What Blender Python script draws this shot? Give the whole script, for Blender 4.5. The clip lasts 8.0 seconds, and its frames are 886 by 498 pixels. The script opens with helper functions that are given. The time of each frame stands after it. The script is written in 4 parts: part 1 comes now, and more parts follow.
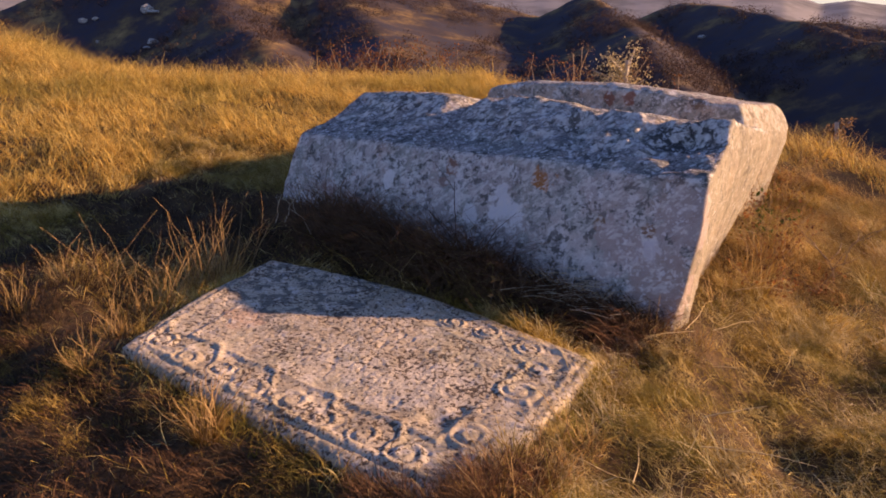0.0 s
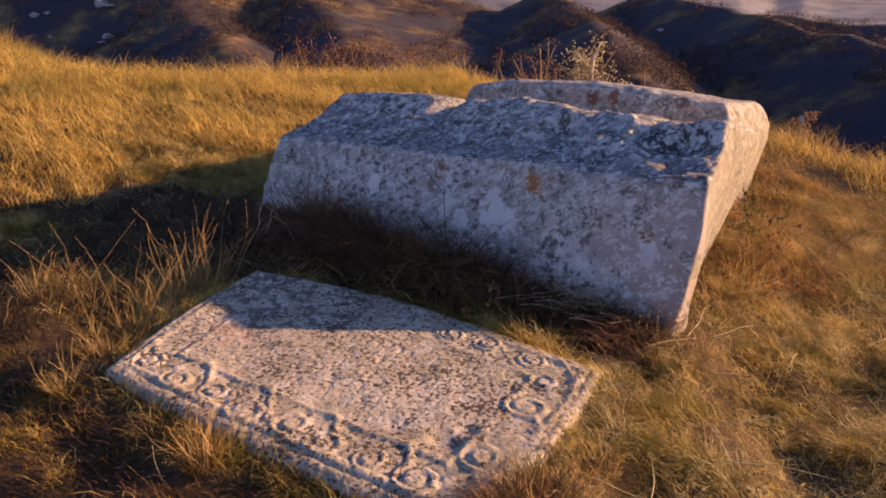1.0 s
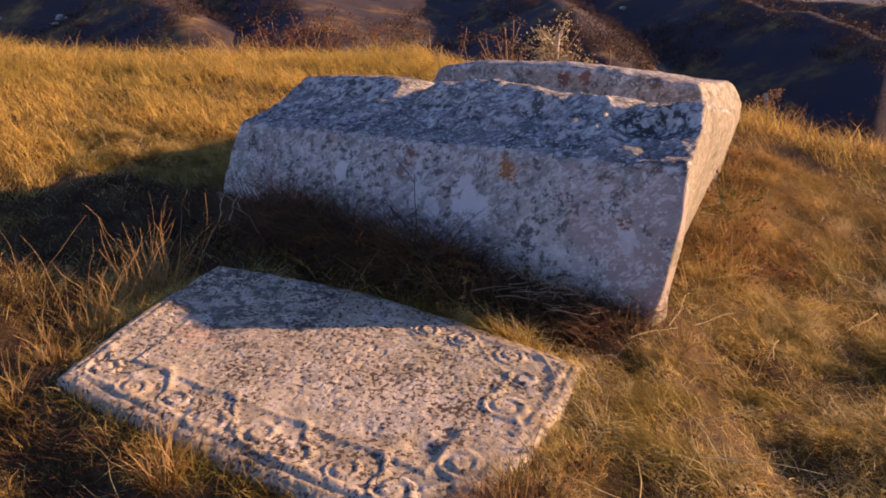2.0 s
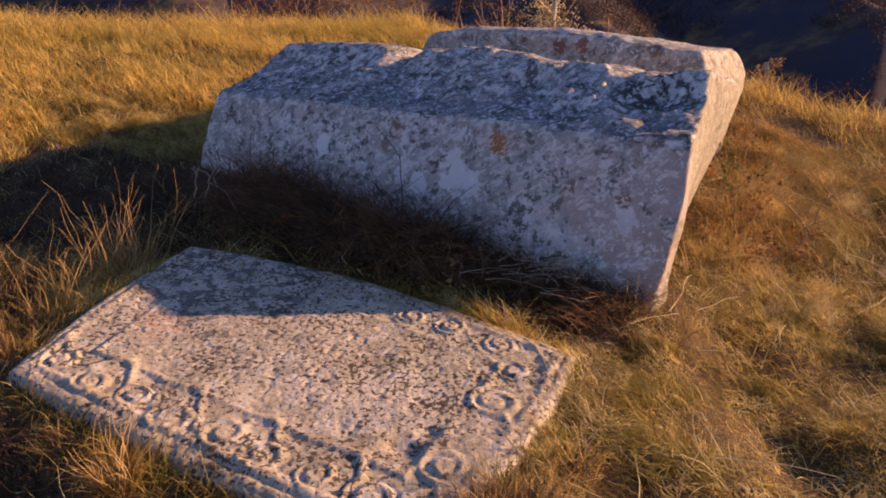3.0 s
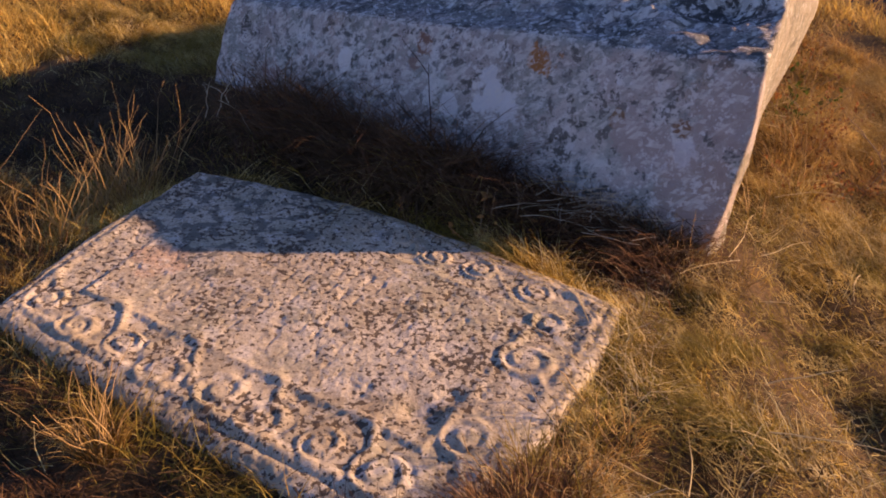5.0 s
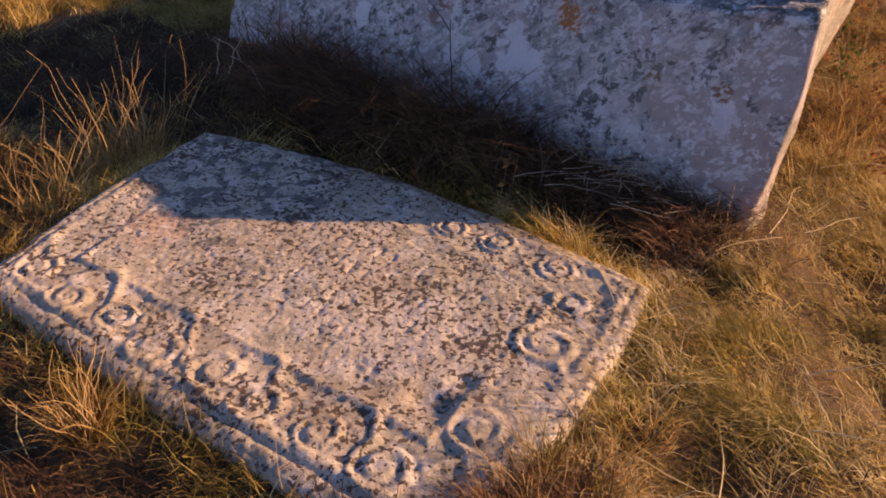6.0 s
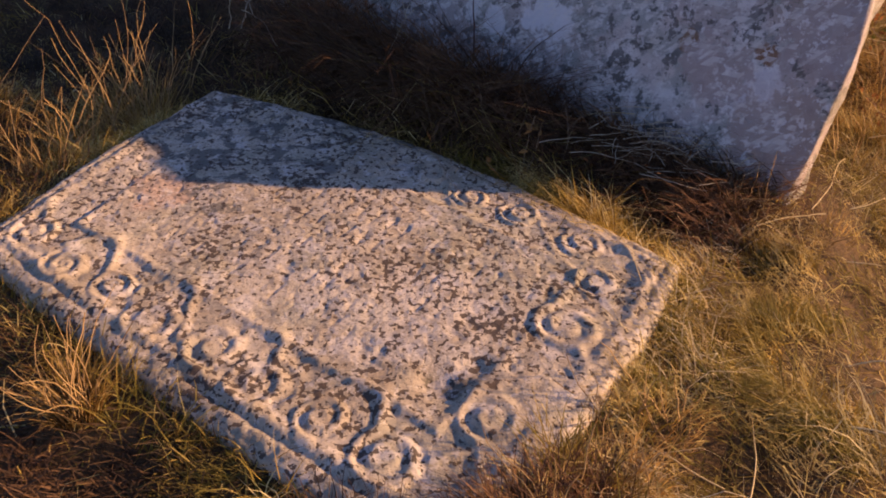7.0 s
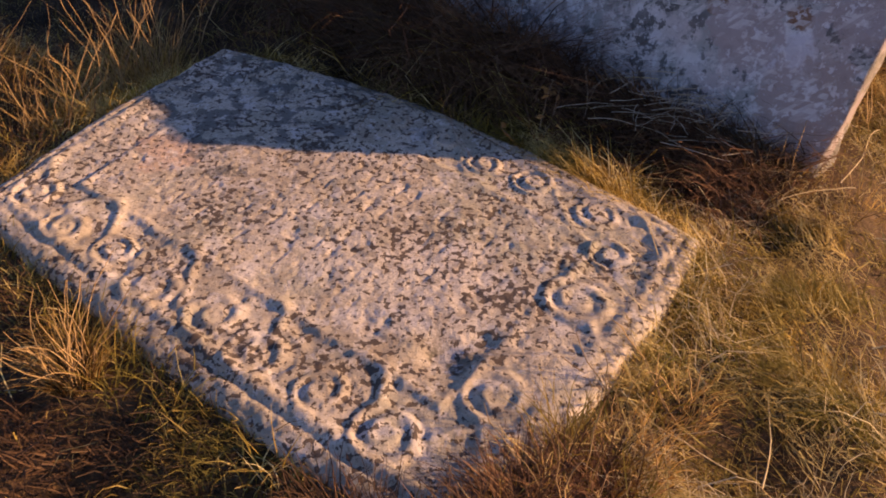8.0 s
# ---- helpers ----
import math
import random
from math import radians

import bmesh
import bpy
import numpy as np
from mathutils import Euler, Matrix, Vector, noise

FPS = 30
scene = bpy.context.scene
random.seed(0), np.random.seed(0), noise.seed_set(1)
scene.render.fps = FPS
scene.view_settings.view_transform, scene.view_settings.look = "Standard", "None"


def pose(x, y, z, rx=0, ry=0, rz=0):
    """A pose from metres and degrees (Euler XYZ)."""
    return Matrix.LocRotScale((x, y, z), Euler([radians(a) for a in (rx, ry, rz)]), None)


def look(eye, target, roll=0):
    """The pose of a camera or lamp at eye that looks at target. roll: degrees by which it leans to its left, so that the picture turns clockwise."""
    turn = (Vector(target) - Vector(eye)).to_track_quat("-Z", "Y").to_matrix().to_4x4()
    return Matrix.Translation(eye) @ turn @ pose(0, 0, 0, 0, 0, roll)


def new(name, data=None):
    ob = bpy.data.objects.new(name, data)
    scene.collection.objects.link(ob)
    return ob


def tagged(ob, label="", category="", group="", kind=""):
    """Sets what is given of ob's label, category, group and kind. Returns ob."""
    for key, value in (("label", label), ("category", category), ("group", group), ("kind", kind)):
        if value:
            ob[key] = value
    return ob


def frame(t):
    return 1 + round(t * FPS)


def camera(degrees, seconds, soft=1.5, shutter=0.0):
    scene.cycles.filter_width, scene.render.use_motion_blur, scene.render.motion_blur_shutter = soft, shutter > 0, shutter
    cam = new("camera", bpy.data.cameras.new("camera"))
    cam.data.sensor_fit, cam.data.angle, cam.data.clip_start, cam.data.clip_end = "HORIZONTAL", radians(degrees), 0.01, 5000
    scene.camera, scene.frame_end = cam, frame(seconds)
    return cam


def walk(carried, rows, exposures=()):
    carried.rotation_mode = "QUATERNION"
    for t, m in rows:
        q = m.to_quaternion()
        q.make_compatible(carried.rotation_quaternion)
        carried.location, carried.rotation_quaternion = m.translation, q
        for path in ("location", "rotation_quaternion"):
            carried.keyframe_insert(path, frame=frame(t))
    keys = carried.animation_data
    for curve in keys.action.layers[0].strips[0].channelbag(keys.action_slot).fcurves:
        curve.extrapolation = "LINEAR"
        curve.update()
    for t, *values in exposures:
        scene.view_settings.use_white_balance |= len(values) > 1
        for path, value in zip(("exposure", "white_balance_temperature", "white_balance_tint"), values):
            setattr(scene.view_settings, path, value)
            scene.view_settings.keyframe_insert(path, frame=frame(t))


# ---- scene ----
cam = camera(60.5, 8.0, 1.8)

PATH = [
    (0, (0.158, -3.829, 1.24), (0.222, -1.914, 0.667), -0.4),
    (0.5, (0.094, -3.741, 1.251), (0.187, -1.828, 0.678), -0.4),
    (1, (0.025, -3.694, 1.272), (0.181, -1.789, 0.684), -0.5),
    (1.5, (0.004, -3.635, 1.28), (0.225, -1.743, 0.669), -0.6),
    (3, (0.089, -3.322, 1.238), (0.334, -1.468, 0.528), -0.7),
    (3.5, (0.119, -3.259, 1.224), (0.348, -1.423, 0.466), -0.7),
    (4, (0.136, -3.173, 1.202), (0.348, -1.355, 0.396), -0.7),
    (4.5, (0.138, -3.083, 1.182), (0.321, -1.283, 0.327), -0.7),
    (6, (0.199, -2.828, 1.117), (0.265, -1.095, 0.121), -0.9),
    (6.5, (0.222, -2.753, 1.088), (0.261, -1.044, 0.049), -0.9),
    (7, (0.224, -2.69, 1.075), (0.227, -1.01, -0.011), -0.9),
    (7.5, (0.24, -2.645, 1.063), (0.206, -0.993, -0.064), -0.9),
    (8, (0.254, -2.625, 1.054), (0.202, -1.002, -0.114), -0.9),
]
walk(cam, [(t, look(eye, target, roll)) for t, eye, target, roll in PATH], [(0, 0.21, 6080, 40), (4, 0.16, 6080, 40), (8, 0.12, 6080, 40)])

# ---- world, sun, exposure ----
SUN_EL, SUN_AZ = radians(14.75), radians(85.5)      # azimuth clockwise from +y
to_sun = Vector((math.cos(SUN_EL) * math.sin(SUN_AZ), math.cos(SUN_EL) * math.cos(SUN_AZ), math.sin(SUN_EL)))
world = bpy.data.worlds.new("world")
scene.world = world
world.use_nodes = True
wn = world.node_tree
sky = wn.nodes.new("ShaderNodeTexSky")
sky.sky_type, sky.sun_disc = "NISHITA", False
sky.sun_elevation, sky.sun_rotation = SUN_EL, SUN_AZ
sky.dust_density, sky.ozone_density = 0.3, 3.0
wn.links.new(sky.outputs[0], wn.nodes["Background"].inputs[0])
wn.nodes["Background"].inputs[1].default_value = 0.14
sun = new("sun", bpy.data.lights.new("sun", "SUN"))
sun.data.energy, sun.data.angle, sun.data.color = 8.8, radians(0.55), (1.0, 0.65, 0.26)
sun.matrix_world = look(to_sun * 50, (0, 0, 0))


# ---- numeric noise ----
def hash3(i, j, k, seed):
    h = (i.astype(np.int64) * 374761393 + j.astype(np.int64) * 668265263 + k.astype(np.int64) * 2147483647 + seed * 974634777) & 0xFFFFFFFF
    h = ((h ^ (h >> 13)) * 1274126177) & 0xFFFFFFFF
    h = ((h ^ (h >> 16)) * 2246822519) & 0xFFFFFFFF
    return ((h ^ (h >> 15)) & 0xFFFFFF) / float(0xFFFFFF)


def vnoise(x, y, z=0.0, seed=0):
    """Smooth value noise in -1..1."""
    x, y, z = np.broadcast_arrays(np.asarray(x, float), np.asarray(y, float), np.asarray(z, float))
    i, j, k = np.floor(x), np.floor(y), np.floor(z)
    f, g, h = x - i, y - j, z - k
    f, g, h = (a * a * a * (a * (a * 6 - 15) + 10) for a in (f, g, h))
    out = 0.0
    for a in (0, 1):
        for b in (0, 1):
            for c in (0, 1):
                w = (f if a else 1 - f) * (g if b else 1 - g) * (h if c else 1 - h)
                out = out + w * hash3(i + a, j + b, k + c, seed)
    return out * 2 - 1


def fbm(x, y, z=0.0, seed=0, octaves=4, gain=0.5):
    out, amp, total = 0.0, 1.0, 0.0
    for o in range(octaves):
        out = out + amp * vnoise(np.asarray(x) * 2.03**o, np.asarray(y) * 2.03**o, np.asarray(z) * 2.03**o, seed + 17 * o)
        total += amp
        amp *= gain
    return out / total


def smooth(a, b, x):
    t = np.clip((np.asarray(x, float) - a) / (b - a), 0, 1)
    return t * t * (3 - 2 * t)


# ---- node materials ----
class Nodes:
    """A small builder of node materials."""

    def __init__(self, name):
        self.mat = bpy.data.materials.new(name)
        self.mat.use_nodes = True
        self.tree = self.mat.node_tree
        self.bsdf = self.tree.nodes["Principled BSDF"]
        self.coords = self.add("ShaderNodeNewGeometry").outputs["Position"]

    def add(self, kind, **inputs):
        node = self.tree.nodes.new(kind)
        for key, value in inputs.items():
            self.put(node.inputs[key.replace("_", " ")], value)
        return node

    def put(self, socket, value):
        if isinstance(value, bpy.types.NodeSocket):
            self.tree.links.new(value, socket)
        else:
            socket.default_value = value

    def noise(self, scale, detail=4.0, rough=0.55, seed=0.0, distortion=0.0, stretch=None):
        at = self.add("ShaderNodeMapping", Vector=self.coords, Location=(seed * 3.1, seed * 1.7, seed * 2.3))
        if stretch:
            at.inputs["Scale"].default_value = stretch
        node = self.add("ShaderNodeTexNoise", Vector=at.outputs[0], Scale=scale, Detail=detail, Roughness=rough, Distortion=distortion)
        return node.outputs["Fac"]

    def cells(self, scale, seed=0.0, feature="F1"):
        at = self.add("ShaderNodeMapping", Vector=self.coords, Location=(seed * 3.1, seed * 1.7, seed * 2.3))
        node = self.add("ShaderNodeTexVoronoi", Vector=at.outputs[0], Scale=scale)
        node.feature = feature
        return node.outputs["Distance"]

    def step(self, value, low, high):
        node = self.tree.nodes.new("ShaderNodeMapRange")
        node.interpolation_type = "SMOOTHSTEP"
        self.put(node.inputs["Value"], value)
        node.inputs["From Min"].default_value, node.inputs["From Max"].default_value = low, high
        return node.outputs[0]

    def math(self, op, a, b=0.0):
        node = self.tree.nodes.new("ShaderNodeMath")
        node.operation = op
        self.put(node.inputs[0], a)
        self.put(node.inputs[1], b)
        return node.outputs[0]

    def mix(self, fac, a, b):
        node = self.tree.nodes.new("ShaderNodeMix")
        node.data_type = "RGBA"
        self.put(node.inputs[0], fac)
        for socket, value in ((node.inputs[6], a), (node.inputs[7], b)):
            self.put(socket, (*value, 1.0) if isinstance(value, tuple) else value)
        return node.outputs[2]

    def ramp(self, value, stops):
        node = self.tree.nodes.new("ShaderNodeValToRGB")
        self.put(node.inputs[0], value)
        ramp = node.color_ramp
        while len(ramp.elements) < len(stops):
            ramp.elements.new(0.5)
        for element, (place, colour) in zip(ramp.elements, stops):
            element.position, element.color = place, (*colour, 1.0)
        return node.outputs[0]

    def near(self, centre, radius, warp):
        """1 inside a blotch with a ragged edge round a place, else 0."""
        node = self.tree.nodes.new("ShaderNodeVectorMath")
        node.operation = "DISTANCE"
        self.put(node.inputs[0], self.coords)
        node.inputs[1].default_value = centre
        ragged = self.math("ADD", node.outputs["Value"], self.math("MULTIPLY", self.math("SUBTRACT", warp, 0.5), radius * 2.2))
        return self.math("SUBTRACT", 1.0, self.step(ragged, radius * 0.85, radius * 1.08))

    def finish(self, colour, rough=0.9, bump=None, strength=0.3, distance=0.01):
        self.put(self.bsdf.inputs["Base Color"], (*colour, 1.0) if isinstance(colour, tuple) else colour)
        self.put(self.bsdf.inputs["Roughness"], rough)
        self.bsdf.inputs["Specular IOR Level"].default_value = 0.25
        if bump is not None:
            node = self.add("ShaderNodeBump", Strength=strength, Distance=distance, Height=bump)
            self.put(self.bsdf.inputs["Normal"], node.outputs[0])
        return self.mat


def stone_material(name, blotches, dark, pale=(0.465, 0.415, 0.395), spotty=1.0):
    """Weathered limestone with grey-black lichen, pale scabs and rusty patches."""
    m = Nodes(name)
    warp = m.noise(14.0, 5, 0.65, 9.0)
    base = m.ramp(m.noise(2.2, 5, 0.6, 1.0), [(0.3, tuple(c * 0.72 for c in pale)), (0.55, pale), (0.75, (0.68, 0.66, 0.63))])
    base = m.mix(m.math("MULTIPLY", m.step(m.noise(5.0, 4, 0.6, 4.0), 0.48, 0.58), 0.75), base, (0.33, 0.345, 0.32))
    base = m.mix(m.math("MULTIPLY", m.step(m.noise(3.3, 4, 0.6, 6.0), 0.58, 0.68), 0.5), base, (0.36, 0.25, 0.20))
    base = m.mix(m.math("MULTIPLY", m.step(m.noise(9.0, 4, 0.6, 7.0), 0.56, 0.62), 0.85), base, (0.68, 0.67, 0.66))
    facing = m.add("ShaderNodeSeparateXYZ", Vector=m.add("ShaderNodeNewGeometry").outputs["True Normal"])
    # dry halves the dark spots on sides that face +X.
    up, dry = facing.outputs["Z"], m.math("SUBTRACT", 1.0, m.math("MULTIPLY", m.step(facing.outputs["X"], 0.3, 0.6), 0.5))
    crust = m.math("MULTIPLY", m.step(up, 0.45, 0.8), dark)
    spots = m.step(m.math("ADD", m.noise(21.0, 5, 0.6, 2.0), m.math("MULTIPLY", m.math("SUBTRACT", m.noise(4.5, 4, 0.6, 3.0), 0.5), 0.5)), 0.548, 0.572)
    fine = m.step(m.math("ADD", m.noise(75.0, 4, 0.75, 5.0), m.math("MULTIPLY", crust, 0.11)), 0.55, 0.66)
    base = m.mix(m.math("MULTIPLY", m.step(m.math("ADD", m.noise(8.0, 5, 0.7, 12.0), m.math("MULTIPLY", crust, 0.12)), 0.53, 0.66), m.math("MULTIPLY", crust, 0.5)), base, (0.13, 0.13, 0.125))
    clear = m.math("ADD", 0.66, m.math("MULTIPLY", m.step(m.noise(2.7, 4, 0.6, 17.0), 0.40, 0.60), 0.34))
    dry = m.math("MULTIPLY", dry, m.math("MAXIMUM", clear, crust))
    smudge = m.step(m.math("ADD", m.noise(19.0, 6, 0.72, 13.0), m.math("MULTIPLY", m.math("SUBTRACT", m.noise(3.0, 3, 0.5, 14.0), 0.5), 0.3)), 0.51, 0.64)
    base = m.mix(m.math("MULTIPLY", m.math("MULTIPLY", smudge, dry), 0.72), base, (0.15, 0.155, 0.155))
    # Tan mixed in by facing, toning down sides the strong sun strikes.
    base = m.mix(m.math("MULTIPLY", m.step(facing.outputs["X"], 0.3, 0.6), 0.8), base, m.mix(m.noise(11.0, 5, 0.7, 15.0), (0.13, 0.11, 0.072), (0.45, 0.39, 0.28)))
    base = m.mix(m.math("MULTIPLY", m.math("MULTIPLY", spots, dry), 0.8 * spotty), base, (0.06, 0.06, 0.058))
    base = m.mix(m.math("MULTIPLY", m.math("MULTIPLY", fine, dry), 0.5 * spotty), base, (0.075, 0.073, 0.07))
    for centre, radius, colour in blotches:
        base = m.mix(m.math("MULTIPLY", m.near(centre, radius, warp), 0.88), base, colour)
    base = m.mix(m.math("MULTIPLY", m.math("MULTIPLY", m.step(m.noise(33.0, 5, 0.7, 16.0), 0.55, 0.61), dry), 0.75), base, (0.72, 0.71, 0.70))
    crease = m.math("MULTIPLY", m.step(up, 0.2, 0.4), m.math("SUBTRACT", 1.0, m.step(up, 0.62, 0.8)))
    base = m.mix(m.math("MULTIPLY", m.math("MULTIPLY", crease, m.step(m.noise(16.0, 4, 0.6, 18.0), 0.46, 0.54)), 0.7 * dark), base, (0.70, 0.68, 0.64))
    height = m.math("ADD", m.noise(45.0, 6, 0.7, 8.0), m.math("MULTIPLY", m.noise(130.0, 3, 0.7, 10.0), 0.5))
    return m.finish(base, 0.93, height, 0.6, 0.014)


def slab_material():
    m = Nodes("carved_limestone")
    base = m.ramp(m.noise(3.0, 5, 0.6, 1.5), [(0.32, (0.33, 0.275, 0.195)), (0.5, (0.48, 0.405, 0.30)), (0.72, (0.60, 0.52, 0.41))])
    base = m.mix(m.math("MULTIPLY", m.step(m.noise(6.0, 4, 0.6, 3.5), 0.48, 0.62), 0.7), base, (0.34, 0.305, 0.22))
    base = m.mix(m.math("MULTIPLY", m.near((0.235, -1.40, -0.12), 0.055, m.noise(20.0, 5, 0.6, 2.0)), 0.8), base, (0.10, 0.09, 0.065))
    base = m.mix(m.math("MULTIPLY", m.near((-0.62, -0.66, -0.01), 0.10, m.noise(12.0, 5, 0.6, 2.0)), 0.5), base, (0.50, 0.30, 0.20))
    base = m.mix(m.math("MULTIPLY", m.near((0.42, -0.92, -0.1), 0.22, m.noise(7.0, 4, 0.6, 2.0)), 0.45), base, (0.33, 0.31, 0.225))
    base = m.mix(m.math("MULTIPLY", m.near((0.16, -1.16, -0.1), 0.20, m.noise(7.0, 4, 0.6, 5.0)), 0.6), base, (0.64, 0.555, 0.45))
    base = m.mix(m.math("MULTIPLY", m.step(m.noise(12.0, 5, 0.6, 7.5), 0.55, 0.62), 0.6), base, (0.60, 0.55, 0.50))
    worn = m.math("MULTIPLY", m.math("SUBTRACT", m.noise(4.6, 4, 0.6, 5.0), 0.5), 0.42)
    base = m.mix(m.math("MULTIPLY", m.step(m.noise(17.0, 5, 0.68, 11.5), 0.50, 0.60), 0.5), base, (0.27, 0.215, 0.15))
    base = m.mix(m.math("MULTIPLY", m.step(m.noise(29.0, 5, 0.7, 12.5), 0.54, 0.62), 0.55), base, (0.66, 0.59, 0.50))
    spots = m.step(m.math("ADD", m.noise(60.0, 2, 0.5, 2.5), worn), 0.58, 0.61)
    blots = m.step(m.math("ADD", m.noise(33.0, 3, 0.55, 14.5), worn), 0.66, 0.685)
    spots = m.math("MAXIMUM", spots, blots)
    lichen = m.math("MULTIPLY", m.step(m.noise(15.0, 5, 0.66, 9.5), 0.49, 0.55), m.near((-0.35, -0.15, 0.0), 0.55, m.noise(5.0, 3, 0.5, 2.0)))
    base = m.mix(m.math("MULTIPLY", lichen, 0.8), base, (0.10, 0.10, 0.09))
    flecks = m.step(m.noise(105.0, 3, 0.7, 6.0), 0.56, 0.62)
    base = m.mix(m.math("MULTIPLY", flecks, 0.55), base, (0.15, 0.12, 0.085))
    base = m.mix(m.math("MULTIPLY", spots, 0.9), base, (0.075, 0.052, 0.038))
    height = m.math("ADD", m.noise(70.0, 6, 0.7, 8.0), m.math("MULTIPLY", m.noise(190.0, 3, 0.7, 10.0), 0.4))
    height = m.math("SUBTRACT", height, m.math("MULTIPLY", spots, 0.35))
    return m.finish(base, 0.92, height, 0.5, 0.008)


def blade_material(name, stops, green, green_scale=1.1, glow=0.4, verges=()):
    """Dry grass: each blade its own tone, greener in patches, with light passing through."""
    m = Nodes(name)
    island = m.add("ShaderNodeNewGeometry").outputs["Random Per Island"]
    base = m.ramp(island, stops)
    patch = m.step(m.noise(green_scale, 3, 0.5, 2.0), 0.49, 0.60)
    base = m.mix(m.math("MULTIPLY", patch, 0.72), base, green)
    for centre, radius in verges:
        base = m.mix(m.math("MULTIPLY", m.near(centre, radius, m.noise(5.0, 3, 0.5, 4.0)), 0.6), base, green)
    base = m.mix(m.math("MULTIPLY", m.step(m.noise(2.6, 3, 0.5, 5.0), 0.54, 0.7), 0.3), base, (0.20, 0.105, 0.035))
    base = m.mix(m.math("MULTIPLY", m.step(m.noise(7.5, 3, 0.6, 8.0), 0.50, 0.58), 0.72), base, tuple(0.38 * c for c in stops[len(stops) // 2][1]))
    pale = m.math("MULTIPLY", m.step(m.noise(6.2, 4, 0.6, 11.0), 0.53, 0.60), 0.65)
    base = m.mix(pale, base, tuple(min(0.85, 0.5 * c + 0.6 * d) for c, d in zip(stops[-1][1], stops[len(stops) // 2][1])))
    m.finish(base, 0.75)
    through_light = m.add("ShaderNodeBsdfTranslucent", Color=base)
    both = m.add("ShaderNodeMixShader", Fac=glow)
    m.put(both.inputs[1], m.bsdf.outputs[0])
    m.put(both.inputs[2], through_light.outputs[0])
    m.put(m.tree.nodes["Material Output"].inputs["Surface"], both.outputs[0])
    return m.mat


def ground_material():
    m = Nodes("dry_meadow")
    litter = m.ramp(m.noise(30.0, 6, 0.7, 1.0), [(0.3, (0.025, 0.016, 0.010)), (0.5, (0.06, 0.036, 0.018)), (0.7, (0.15, 0.09, 0.04))])
    mid = m.ramp(m.noise(0.9, 6, 0.65, 2.0), [(0.3, (0.13, 0.08, 0.03)), (0.5, (0.27, 0.165, 0.06)), (0.7, (0.34, 0.22, 0.085))])
    near = m.mix(0.22, litter, mid)
    slope = m.ramp(m.noise(0.03, 8, 0.66, 3.0), [(0.42, (0.040, 0.037, 0.055)), (0.52, (0.058, 0.044, 0.046)), (0.60, (0.17, 0.112, 0.05)), (0.70, (0.34, 0.225, 0.09))])
    slope = m.mix(m.math("MULTIPLY", m.step(m.noise(0.16, 6, 0.7, 6.0), 0.48, 0.60), 0.7), slope, (0.055, 0.038, 0.036))
    far = m.add("ShaderNodeVectorMath", Vector=m.coords)
    far.operation = "LENGTH"
    # Paler grey with distance: haze put into the far range's colour.
    haze_grey = m.ramp(m.noise(0.006, 6, 0.6, 7.0), [(0.4, (0.12, 0.12, 0.13)), (0.6, (0.26, 0.25, 0.26))])
    slope = m.mix(m.step(far.outputs["Value"], 1100.0, 1900.0), slope, haze_grey)
    colour = m.mix(m.step(far.outputs["Value"], 14.0, 45.0), near, slope)
    return m.finish(colour, 0.95, m.noise(24.0, 6, 0.7, 4.0), 0.6, 0.03)


def plain_material(name, tones, scale=20.0, rough=0.85):
    m = Nodes(name)
    return m.finish(m.ramp(m.noise(scale, 5, 0.65, 1.0), tones), rough, m.noise(scale * 4, 4, 0.6, 2.0), 0.3, 0.004)


# ---- mesh helpers ----
def mesh_of(name, verts, quads, material, shade=True):
    """A mesh from arrays of places and of four corners."""
    verts, quads = np.asarray(verts, np.float32), np.asarray(quads, np.int32)
    data = bpy.data.meshes.new(name)
    data.vertices.add(len(verts))
    data.vertices.foreach_set("co", verts.ravel())
    data.loops.add(quads.size)
    data.loops.foreach_set("vertex_index", quads.ravel())
    data.polygons.add(len(quads))
    data.polygons.foreach_set("loop_start", np.arange(0, quads.size, quads.shape[1], dtype=np.int32))
    data.polygons.foreach_set("use_smooth", np.full(len(quads), shade))
    data.update(calc_edges=True)
    data.materials.append(material)
    return data


def part(name, data, parent, label=""):
    ob = new(name, data)
    ob.parent = parent
    return tagged(ob, label)


def grid_quads(rows, cols, wrap=False):
    i, j = np.meshgrid(np.arange(rows - 1), np.arange(cols if wrap else cols - 1), indexing="ij")
    k = (j + 1) % cols
    return np.stack([i * cols + j, i * cols + k, (i + 1) * cols + k, (i + 1) * cols + j], -1).reshape(-1, 4)


# ---- the lie of the land ----
TILT = Euler((radians(4.0), 0, 0)).to_matrix() @ Euler((0, radians(3.2), 0)).to_matrix()   # the slab's lean
TILT_N = np.array(TILT)


def stone_gap(x, y):
    """Roughly how far a place is from the slab's margin or the block's foot."""
    u, n = x * 0.759 - y * 0.651, -x * 0.651 - y * 0.759
    block = np.hypot(np.maximum(np.abs(u) - 1.4, 0), np.maximum(np.abs(n + 1.15) - 0.7, 0))
    sx, sy = x + 0.12, y + 0.9
    a, b = sx * 0.83 - sy * 0.557, sx * 0.557 + sy * 0.83
    slab = np.hypot(np.maximum(np.abs(a) - 0.85, 0), np.maximum(np.abs(b) - 0.5, 0))
    return np.minimum(block, slab)


def brink(x):
    """Where the meadow begins to fall away, as y over x."""
    return np.interp(x, [-14, -9, -6.5, -4.4, -3.3, -1.3, 1.2, 4.0, 4.8, 9.0, 20.0], [9.5, 8.6, 8.0, 6.3, 5.7, 6.3, 6.9, 3.5, 2.4, -2.5, -14.0])


